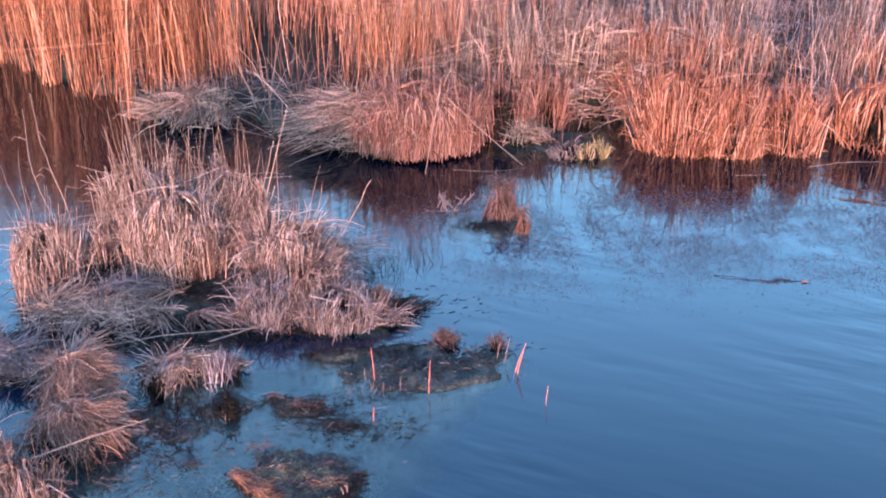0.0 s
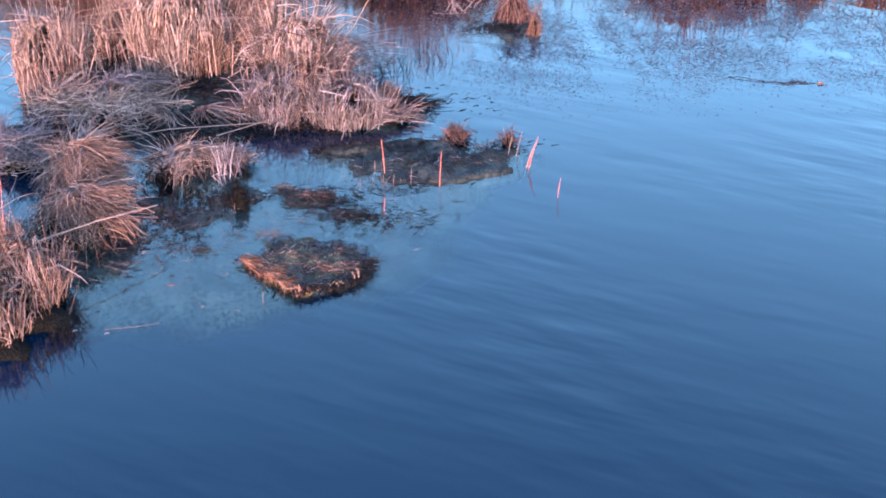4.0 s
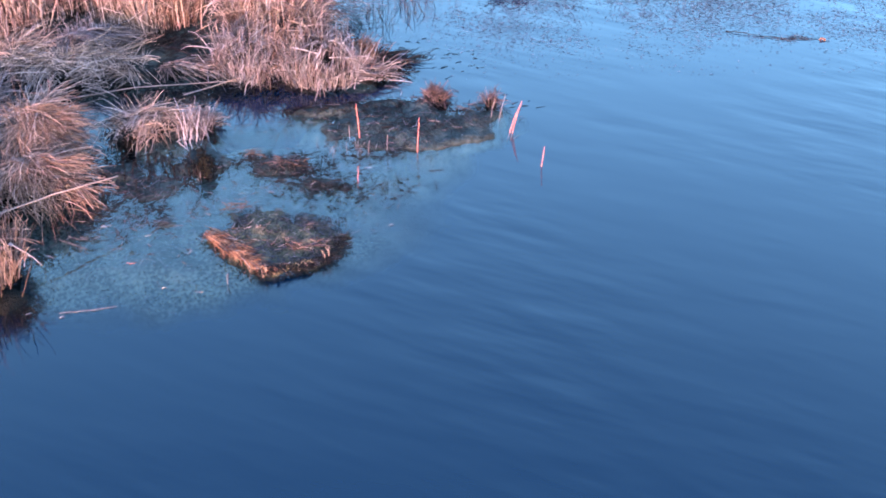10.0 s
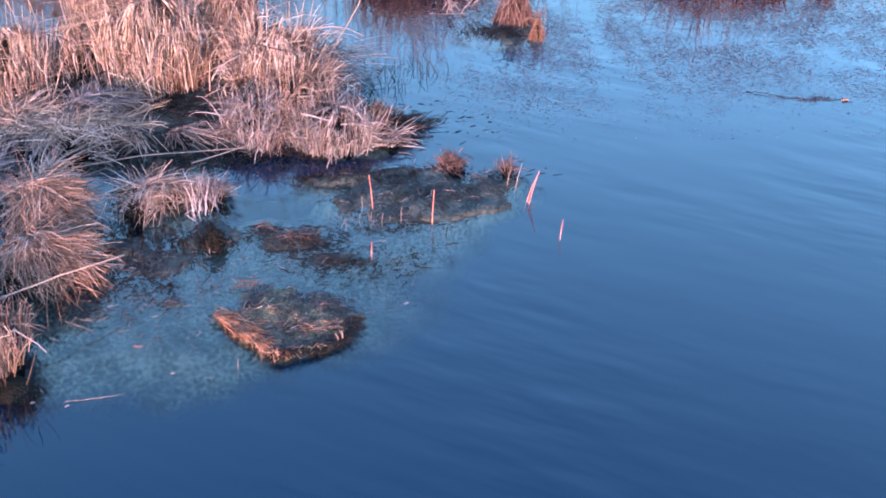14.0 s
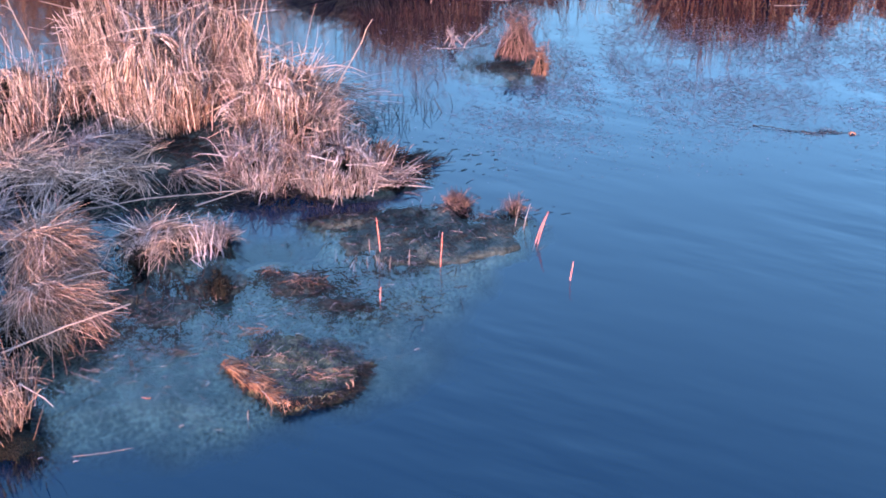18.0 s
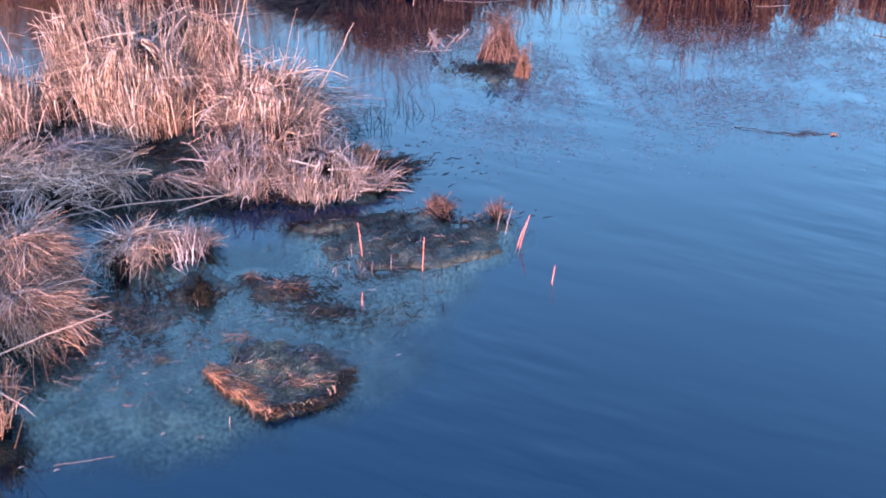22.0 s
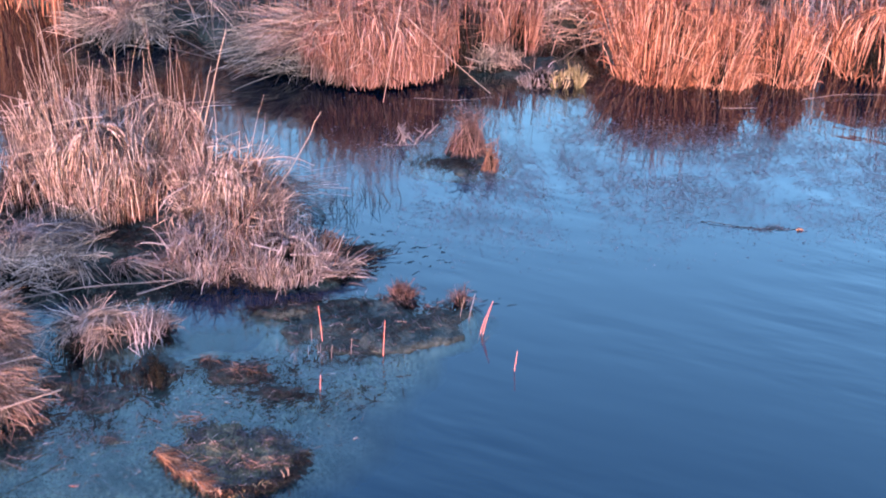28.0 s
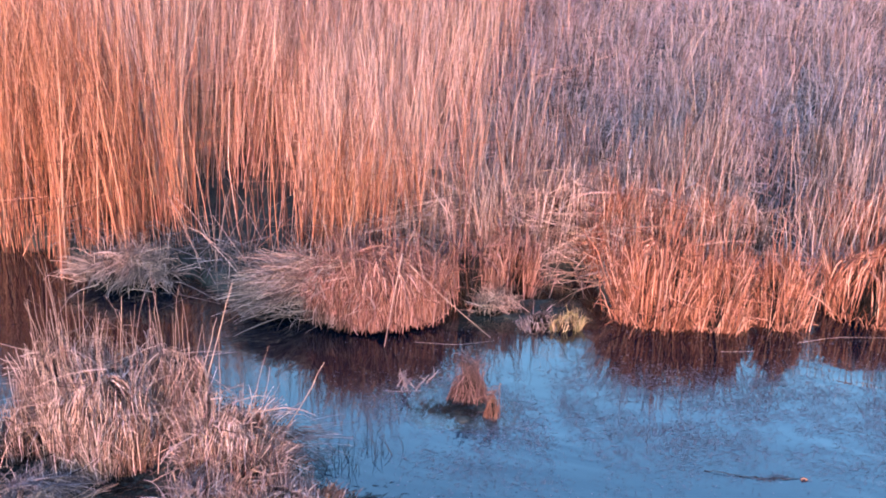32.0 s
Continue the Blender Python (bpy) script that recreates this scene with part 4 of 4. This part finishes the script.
for k, (pts, r, lab) in enumerate(LYING + AFLOAT):
    stalk("fallen_reed", pts, r * (0.42 if "floating" in lab else 0.8), CORAL if "reddish" in lab else GREY if "floating" in lab else STRAW, lab, group=DOWN, seed=70 + k, tip=0.7, crook=0.0015)

for k, (x, y) in enumerate([(-3.37, 7.41), (-3.66, 7.46), (-3.2, 8.62), (-3.0, 8.7), (-1.38, 9.3), (-2.55, 7.75), (-0.55, 8.55)]):
    stalk("leaf_fragment", [(x, y, 0.004), (x + 0.02, y + 0.01, 0.012), (x + 0.04, y + 0.012, 0.004)], 0.0036, ASH, "small whitish leaf fragment afloat", "leaf", "leaf fragments", k + 120, 0.5, 0.001)

# driftwood on the open water
drift = thing("driftwood_stick", 3.35, 11.9, 0.0, "thin dark reddish driftwood stick floating on open water", "driftwood")
branch = part("branch", mesh_of("branch", *tube([(0, 0, 0.006), (0.13, -0.05, 0.01), (0.3, -0.10, 0.008), (0.4, -0.13, 0.0)], 0.005, seed=1, tip=0.5, crook=0.005), DARK), drift, "dark sodden branch")
part("twig", mesh_of("twig", *tube([(0.36, -0.12, 0.006), (0.7, -0.19, 0.006), (1.02, -0.2, 0.0)], 0.0045, seed=2, tip=0.7, crook=0.012), DARK), branch)
wr = np.random.default_rng(8)
part("weed_clump", mesh_of("weed_clump", *strands(wr, np.c_[wr.normal(0.72, 0.09, 60), wr.normal(-0.18, 0.025, 60), np.full(60, 0.003)], np.c_[wr.normal(0, 1, (60, 2)), wr.normal(0, 0.1, 60)], wr.uniform(0.04, 0.11, 60), 0.0032, 3), SODDEN), drift)
part("knot", mesh_of("knot", *tube([(1.02, -0.21, 0.0), (1.07, -0.22, 0.02), (1.1, -0.23, 0.0)], 0.014, seed=3), BROWN), branch, "reddish broken knot")

# dead bush in the water
bush = thing("dead_bush", 0.2, 13.85, 0.0, "small pale dead bush of bare twigs in the water", "bush")
brng = np.random.default_rng(5)
for k in range(9):
    a = brng.uniform(-1.2, 1.2) + (0 if k % 3 else math.pi)
    d = np.array([math.sin(a) * 0.22, brng.normal(0, 0.06), brng.uniform(0.15, 0.34)])
    b0 = np.array([brng.normal(0, 0.08), brng.normal(0, 0.06), -0.05])
    stem = part("stem", mesh_of("stem", *tube([b0, b0 + d * 0.5 + [0, 0, 0.03], b0 + d], 0.0075, 5, seed=k, tip=0.5), GREY), bush)
    for f in (0.45, 0.7):
        c0 = b0 + d * f + np.array([0, 0, 0.02])
        e0 = np.array([brng.normal(0, 0.07), brng.normal(0, 0.04), brng.uniform(0.02, 0.09)])
        part("twig", mesh_of("twig", *tube([c0, c0 + e0 * 0.6, c0 + e0], 0.005, 4, seed=k + 30, tip=0.5), GREY), stem)

# ---- peat raft ----
def raft():
    rng = np.random.default_rng(31)
    top = thing("peat_raft", -1.5, 8.32, 0.0, "floating peat raft with an orange stubble edge and mossy top", "peat raft")
    corners = np.array([(-0.74, 0.09), (-0.5, 0.3), (-0.6, 0.5), (-0.1, 0.56), (0.36, 0.38), (0.58, 0.1), (0.42, -0.24), (0.2, -0.37), (-0.18, -0.46), (-0.46, -0.21), (-0.74, 0.09)])
    N = 140
    t = np.linspace(0, 10, N + 1)[:-1]
    rim = np.stack([np.interp(t, np.arange(11), corners[:, k]) for k in range(2)], 1)
    ang = np.arctan2(rim[:, 1], rim[:, 0])
    rim = rim * (1 + 0.05 * np.sin(7 * ang + 1) + 0.04 * np.sin(13 * ang) + rng.normal(0, 0.025, N))[:, None]

    rim *= 0.95

    def crown(p):
        x, y = p[:, 0], p[:, 1]
        z = 0.045 + 0.035 * patchy(x, y, 4.3) + 0.022 * patchy(y, x, 11.0) + 0.012 * patchy(x, -y, 27.0)
        return z - 0.13 * np.clip(y - 0.12, 0, 1) - 0.03 * np.clip(x - 0.2, 0, 1)

    v = []
    fr = (0.02, 0.14, 0.27, 0.4, 0.52, 0.64, 0.75, 0.85, 0.93, 0.98, 1.0, 0.78)
    for f in fr:
        p = rim * f
        z = crown(p) * (1 - 0.97 * f ** 6)
        v.append(np.c_[p, np.where(f > 0.97, np.minimum(z, -0.004 if f < 1 else -0.04), z) if v and len(v) < len(fr) - 1 else (z if not v else np.full(N, -0.16))])
    v = np.concatenate(v)
    q = np.array([(k * N + j, k * N + (j + 1) % N, (k + 1) * N + (j + 1) % N, (k + 1) * N + j) for k in range(len(fr) - 1) for j in range(N)])
    part("raft_body", mesh_of("raft_body", v, q, MOSS), top, "dark mossy peat")
    front = np.array([(-0.74, 0.09), (-0.46, -0.21), (-0.18, -0.46), (0.2, -0.37), (0.42, -0.24), (0.57, 0.04)])

    def edge(u):
        return np.stack([np.interp(u, [0, 0.25, 0.45, 0.65, 0.8, 1], front[:, k]) for k in range(2)], -1)

    def lay(name, b, mat, L, up, heading=None, thick=0.0036, label=""):
        n = len(b)
        a = rng.uniform(0, 6.28, n) if heading is None else rng.normal(heading, 0.5, n)
        d = np.c_[np.cos(a), np.sin(a), rng.uniform(-0.15, up, n)]
        z = np.maximum(crown(b), 0.0) + rng.uniform(0, 0.015, n)
        part(name, mesh_of(name, *strands(rng, np.c_[b, z], d, L * rng.uniform(0.3, 1.3, n), thick * rng.uniform(0.6, 1.3, n), 3, 0.2, 0.06, 0.1), mat), top, label, "stuff")

    def inside(n):
        j = rng.random(n) * N
        p = np.stack([np.interp(j, np.arange(N + 1), np.r_[rim[:, k], rim[:1, k]]) for k in range(2)], 1)
        return p * np.sqrt(rng.random(n))[:, None] * 0.99

    p = inside(9000)
    dense = patchy(p[:, 0] + 3, p[:, 1], 5.0) + 0.5 * patchy(p[:, 0], p[:, 1] + 2, 14.0)
    lay("moss_cover", p[(dense > 0.05)][:900], SODDEN, 0.07, 0.3)
    lay("litter", p[(dense < 0.0)][:170], FAWN, 0.08, 0.2, thick=0.003)
    lay("reddish_litter", p[(np.abs(p[:, 0] - 0.15) < 0.3) & (np.abs(p[:, 1] + 0.08) < 0.07)][:60], BROWN, 0.12, 0.15, 0.1, 0.0045, "reddish rotting stems lying on the peat")
    b = edge(0.43 * rng.random(900) ** 1.1) + np.c_[np.abs(rng.normal(0, 0.06, 900)), np.abs(rng.normal(0, 0.075, 900))] - 0.01
    lay("edge_straw", b, RUST, 0.12, 0.14, -0.7, 0.0034, "thick orange straw along the edge")
    b = edge(0.36 * rng.random(34)) + np.c_[np.abs(rng.normal(0, 0.05, 34)), np.abs(rng.normal(0, 0.05, 34))]
    lay("pale_straw", b, FAWN, 0.13, 0.4, -0.6, 0.0045, "pale straw over the orange edge")
    b = edge(rng.uniform(0.44, 1.0, 520)) * rng.uniform(0.9, 1.03, (520, 1))
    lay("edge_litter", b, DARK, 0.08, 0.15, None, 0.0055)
    lay("sprouts", edge(rng.uniform(0.6, 0.72, 14)) * rng.uniform(0.9, 1.0, (14, 1)), GREEN, 0.07, 2.0)
    b = np.array([0.3, 0.25]) + rng.normal(0, 0.12, (160, 2)) * np.array([1.4, 1.0])
    lay("green_moss", b, SODDEN, 0.08, 0.5, None, 0.0045)
    b = edge(rng.uniform(0.0, 1.0, 130)) * rng.uniform(1.0, 1.14, (130, 1))
    lay("trailing_debris", b, DARK, 0.09, 0.05)
    for u, h in ((0.3, 0.06), (0.42, 0.1), (0.45, 0.13), (0.47, 0.15), (0.5, 0.08), (0.58, 0.06), (0.62, 0.07), (0.66, 0.09), (0.77, 0.15), (0.79, 0.17), (0.81, 0.15), (0.9, 0.05)):
        x, yb = edge(np.array(u)) * 0.96
        part("stub", mesh_of("stub", *tube([(x, yb, 0.0), (x + rng.normal(0, 0.015), yb - 0.01, h * 0.6), (x + rng.normal(0, 0.03), yb - 0.02, h)], 0.0055, 5, seed=int(100 * u) + 90, crook=0.001), FAWN), top, "pale cut reed stub")


MOSS, n, l, p = material("mossy_peat")
a = noise_node(n, l, 6.0, 5.0)
b = noise_node(n, l, 45.0, 4.0)
r = ramp(n, [(0.36, (0.012, 0.011, 0.009)), (0.45, (0.040, 0.037, 0.028)), (0.53, (0.072, 0.063, 0.046)), (0.66, (0.13, 0.10, 0.074))])
l.new(mixed(n, l, 0.5, a.outputs["Fac"], b.outputs["Fac"]), r.inputs[0])
l.new(r.outputs[0], p.inputs["Base Color"])
p.inputs["Roughness"].default_value = 0.85
bump = n.new("ShaderNodeBump")
bump.inputs["Distance"].default_value = 0.03
l.new(b.outputs["Fac"], bump.inputs["Height"])
l.new(bump.outputs["Normal"], p.inputs["Normal"])
p.inputs["Specular IOR Level"].default_value = 0.1
raft()

# ---- mud lumps ----
# dark lumps, widened to put the undercut's shade below the near tussocks
for k, (x, y, rx, ry, h, lab) in enumerate([(-3.98, 7.65, 0.34, 0.3, 0.09, "dark undercut mud lump at the near shore"), (-4.3, 7.25, 0.42, 0.3, 0.07, "dark mud lump added as the shade below a sedge tussock")]):
    ob = new("mud_lump", mesh_of("mud_lump", *dome(np.random.default_rng(k + 60), rx, ry, h, 8, 20, 0.3, 0.2), SOIL))
    ob.location = (x, y, 0.0)
    tagged(ob, lab, "mud", "mud lumps")


# ---- litter ----
def litter(name, label, n, place, mat, length, thick=0.006, lift=0.02, flat=0.12, seed=0, heading=None, segs=3, sink=None):
    """Stems lying about: on the mud, at the water's edge, afloat."""
    rng = np.random.default_rng(seed + 500)
    x, y = place(rng, n)
    z = np.maximum(ground_height(x, y), 0.0) + rng.uniform(0, lift, len(x))
    if sink is not None:
        z = np.where(ground_height(x, y) < 0, -sink, z)
    a = rng.uniform(0, 2 * math.pi, len(x)) if heading is None else rng.normal(heading, 0.45, len(x))
    d = np.c_[np.cos(a), np.sin(a), rng.normal(0.02, flat, len(x))]
    me = mesh_of(name, *strands(rng, np.c_[x, y, z], d, length * rng.uniform(0.3, 1.2, len(x)), thick * rng.uniform(0.5, 1.3, len(x)), segs, 0.1, 0.05, 0.12), mat)
    return tagged(new(name, me), label, "litter", kind="stuff")


def blobs(*spots):
    def place(rng, n):
        c = np.array(spots)
        k = rng.integers(0, len(c), n)
        p = rng.normal(0, 0.5, (n, 2)) * c[k, 2:4]
        return c[k, 0] + p[:, 0], c[k, 1] + p[:, 1]
    return place


def along_bank(lo, hi, near, far):
    def place(rng, n):
        x = rng.uniform(lo, hi, n)
        x = x[(x < 0.9) | (x > 3.05)]
        return x, np.interp(x, BANK_X, BANK_Y) + rng.uniform(near, far, len(x))
    return place


litter("mud_litter", "dark rotting stems strewn over the mud patches", 1500, blobs((-0.45, 10.1, 0.9, 0.3), (-0.8, 10.05, 0.7, 0.3), (-0.2, 10.2, 0.6, 0.25), (-0.9, 10.4, 0.6, 0.25), (-1.5, 9.45, 0.4, 0.3), (-1.3, 9.2, 0.45, 0.3),
       (-1.78, 9.62, 0.3, 0.1), (-1.45, 9.44, 0.32, 0.12), (-1.1, 9.15, 0.3, 0.1), (-1.15, 10.42, 0.4, 0.1), (-0.5, 10.5, 0.45, 0.1), (-2.5, 9.4, 0.5, 0.3), (-3.0, 9.2, 0.5, 0.3), (-3.2, 9.65, 0.5, 0.3), (-2.9, 8.9, 0.5, 0.2), (-0.7, 9.65, 0.6, 0.12), (-0.7, 9.1, 0.5, 0.3), (0.3, 10.4, 0.5, 0.25), (0.6, 13.3, 0.35, 0.12), (0.75, 13.2, 0.3, 0.1)), DARK, 0.16, 0.0042, seed=1, lift=0.03)
litter("shore_litter", "brown dead stems matted along the island's foot", 1000, blobs((-2.0, 10.95, 0.6, 0.15), (-3.3, 11.0, 0.8, 0.2), (-0.75, 11.2, 0.4, 0.2), (-4.3, 10.9, 0.6, 0.2), (-3.4, 11.9, 1.2, 0.6), (-2.8, 11.6, 0.4, 0.3), (-2.6, 10.75, 1.2, 0.1)), DARK, 0.26, seed=2, lift=0.06)
litter("mud_straw", "brownish dead stems lying on the mud patches", 260, blobs((-0.45, 10.1, 0.9, 0.3), (-0.9, 10.4, 0.6, 0.2), (0.1, 10.2, 0.5, 0.25), (-1.5, 9.45, 0.4, 0.2), (-2.9, 9.25, 0.4, 0.2), (-2.8, 8.65, 0.35, 0.12)), SODDEN, 0.15, 0.0046, seed=21, lift=0.03)
litter("drifting_bits", "small dark stem bits drifting between the mud and the island", 60, blobs((0.2, 11.35, 0.5, 0.35), (-0.3, 11.7, 0.4, 0.3), (-0.6, 8.95, 0.35, 0.2), (0.75, 10.45, 0.3, 0.3)), BLACK, 0.09, 0.005, 0.004, 0.02, 22, heading=0.1)
litter("tip_fringe", "dark sodden stems trailing from the island's tip", 320, blobs((-0.65, 11.25, 0.35, 0.15), (-0.5, 11.4, 0.3, 0.12), (-0.85, 11.1, 0.3, 0.15)), DARK, 0.24, 0.006, 0.06, 0.08, 3, heading=0.5)
litter("rusty_litter", "reddish rotting stems heaped on the mud", 130, blobs((-1.6, 9.5, 0.16, 0.06), (-1.45, 9.45, 0.2, 0.06), (-1.85, 9.7, 0.08, 0.03), (-2.0, 8.85, 0.2, 0.06), (0.28, 10.42, 0.12, 0.1)), BROWN, 0.13, 0.0038, seed=4, lift=0.05)
litter("floating_stems", "thin pale stems fanned out on the water beside the island", 110, blobs((-1.35, 12.45, 0.12, 0.12)), GREY, 0.75, 0.005, 0.3, 0.12, 5, heading=-0.35, segs=5)
litter("sunken_stems", "thin dark stems strewn through the algae-covered shallows", 3200, blobs((-2.6, 8.6, 1.3, 0.9), (-1.4, 9.0, 1.2, 0.7), (-3.1, 8.9, 0.7, 0.5), (-0.8, 9.6, 0.8, 0.4)), SODDEN, 0.1, 0.004, seed=14, lift=0.006, flat=0.02, sink=0.012)
litter("sunken_straw", "short pale straw bits in the algae-covered shallows", 260, blobs((-2.8, 8.7, 1.1, 0.7), (-1.4, 9.2, 0.9, 0.5), (-0.5, 10.1, 0.9, 0.3)), GREY, 0.09, 0.003, seed=15, lift=0.01, flat=0.05)
litter("bank_litter", "pale broken stems fallen along the far bank", 1500, along_bank(-7, 8, 0.15, 1.0), GREY, 0.5, 0.007, 0.35, 0.35, 6, segs=4)
litter("combed_sedge", "long pale sedge combed flat over the bank", 190, blobs((-0.6, 15.9, 0.5, 0.25), (-1.1, 16.05, 0.4, 0.25)), FAWN, 0.9, 0.007, 0.55, 0.16, 7, heading=3.3, segs=5)
litter("flattened_reeds", "long pale reeds lying flat behind the bank tussocks", 1500, blobs((1.0, 17.6, 1.0, 0.6), (2.2, 17.6, 1.0, 0.7), (0.2, 17.0, 0.7, 0.5), (3.6, 16.9, 1.2, 0.7)), BEIGE, 1.0, 0.008, 0.8, 0.2, 8, segs=4)
litter("fallen_bundle", "bundle of long pale reeds fallen over in one direction", 750, blobs((0.5, 17.7, 0.5, 0.25), (1.2, 17.95, 0.6, 0.25), (2.1, 18.3, 0.6, 0.3)), BEIGE, 1.3, 0.0075, 0.75, 0.08, 23, heading=0.3, segs=4)


def field(rng, n):
    x, y = rng.uniform(0.3, 13, n), 16.3 + 14 * rng.random(n) ** 1.3
    keep = (np.abs(x - 5.75 - 0.3 * (y - 17.5)) > 0.4) | (y > 19.5) | (rng.random(n) < 0.3)
    return x[keep], y[keep]


litter("field_litter", "matted pale stems covering the marsh behind the bank", 8000, field, FAWN, 0.7, 0.0095, 0.45, 0.3, 11)


def pool_stems(name, label, n, place, mat, h, seed, thick=0.006):
    rng = np.random.default_rng(seed + 800)
    x, y = place(rng, n)
    d = np.c_[rng.normal(0, 0.25, (n, 2)), np.ones(n)]
    me = mesh_of(name, *strands(rng, np.c_[x, y, np.full(n, -0.05)], d, h * rng.uniform(0.4, 1.3, n) + 0.05, thick, 3, 0.1, 0.08, 0.06), mat)
    return tagged(new(name, me), label, "stubble", kind="stuff")


pool_stems("dark_stubble", "blackened stem stubs standing in the pool", 60, blobs((-3.0, 9.6, 0.35, 0.2), (-2.6, 9.45, 0.2, 0.15), (-3.2, 9.3, 0.3, 0.2), (-2.45, 9.35, 0.1, 0.1)), DARK, 0.14, 1, 0.009)
pool_stems("shore_stubble", "black broken stems standing in the water below the near tussocks", 40, blobs((-3.75, 7.3, 0.16, 0.2), (-3.9, 7.1, 0.2, 0.15)), BLACK, 0.12, 6, 0.006)
pool_stems("upright_stubble", "pale upright dead stems standing in the pool", 46, blobs((-2.5, 9.95, 0.12, 0.12), (-2.38, 10.1, 0.12, 0.15)), ASH, 0.34, 5, 0.0058)
pool_stems("pale_stubble", "thin pale stems standing in the shallows", 34, blobs((-0.85, 9.7, 0.4, 0.1), (-1.1, 9.8, 0.25, 0.1), (-2.4, 9.35, 0.1, 0.08), (-0.3, 10.65, 0.3, 0.1), (0.4, 10.45, 0.25, 0.12)), GREY, 0.12, 2, 0.004)
pool_stems("thin_stems", "thin dark stems standing in open water off the island", 60, blobs((-0.75, 12.2, 0.4, 0.4), (-0.3, 12.4, 0.4, 0.4)), DARK, 0.2, 3, 0.005)
pool_stems("tuft_debris", "dark sodden stems around a tuft in open water", 110, blobs((0.5, 13.35, 0.4, 0.18), (0.85, 13.3, 0.25, 0.1)), DARK, 0.06, 4, 0.005)


# ---- floating weed ----
def floating_weed(n, seed=9):
    rng = np.random.default_rng(seed)
    x, y = rng.uniform(-0.9, 9.5, n * 3), rng.uniform(11.0, 15.3, n * 3)
    dens = np.clip(0.5 + 0.35 * np.sin(2.2 * x + 0.8 * y) * np.sin(3.1 * y - 0.6 * x) + 0.45 * patchy(x, y, 3.0), 0.04, 1) * np.clip((y - 11.3) / 1.4, 0.03, 1) * np.clip((x + 0.5) / 1.5, 0.12, 1) * np.clip((14.4 - y) / 0.7, 0.04, 1)
    lane = np.exp(-((x - 1.75 - 0.1 * (14 - y)) / 0.16) ** 2)
    keep = np.flatnonzero(rng.random(n * 3) < dens * (1 - 0.95 * lane))[:n]
    x, y = x[keep], y[keep]
    m = len(x)
    a = rng.normal(0, 0.35, m)
    L, W = rng.uniform(0.005, 0.014, m) * rng.choice([0.6, 1, 1.8], m), rng.uniform(0.0025, 0.006, m)
    u, w = np.c_[np.cos(a), np.sin(a)], np.c_[-np.sin(a), np.cos(a)]
    c = np.c_[x, y]
    corners = []
    for sx, sy in ((-1, -0.3), (0.2, -1), (1, 0.2), (-0.1, 1)):
        corners.append(np.c_[c + u * (L * sx * rng.uniform(0.6, 1.2, m))[:, None] + w * (W * sy * rng.uniform(0.6, 1.2, m))[:, None], np.full(m, 0.004)])
    v = np.stack(corners, 1).reshape(-1, 3)
    return mesh_of("floating_weed", v, np.arange(4 * m).reshape(-1, 4), WEED, False)


WEED = straw("sodden_weed", [(0.0, (0.05, 0.055, 0.056)), (0.6, (0.115, 0.122, 0.122)), (1.0, (0.26, 0.275, 0.27))])
tagged(new("floating_weed", floating_weed(115000)), "specks of dark weed drifting on the pond surface", "weed", kind="stuff")
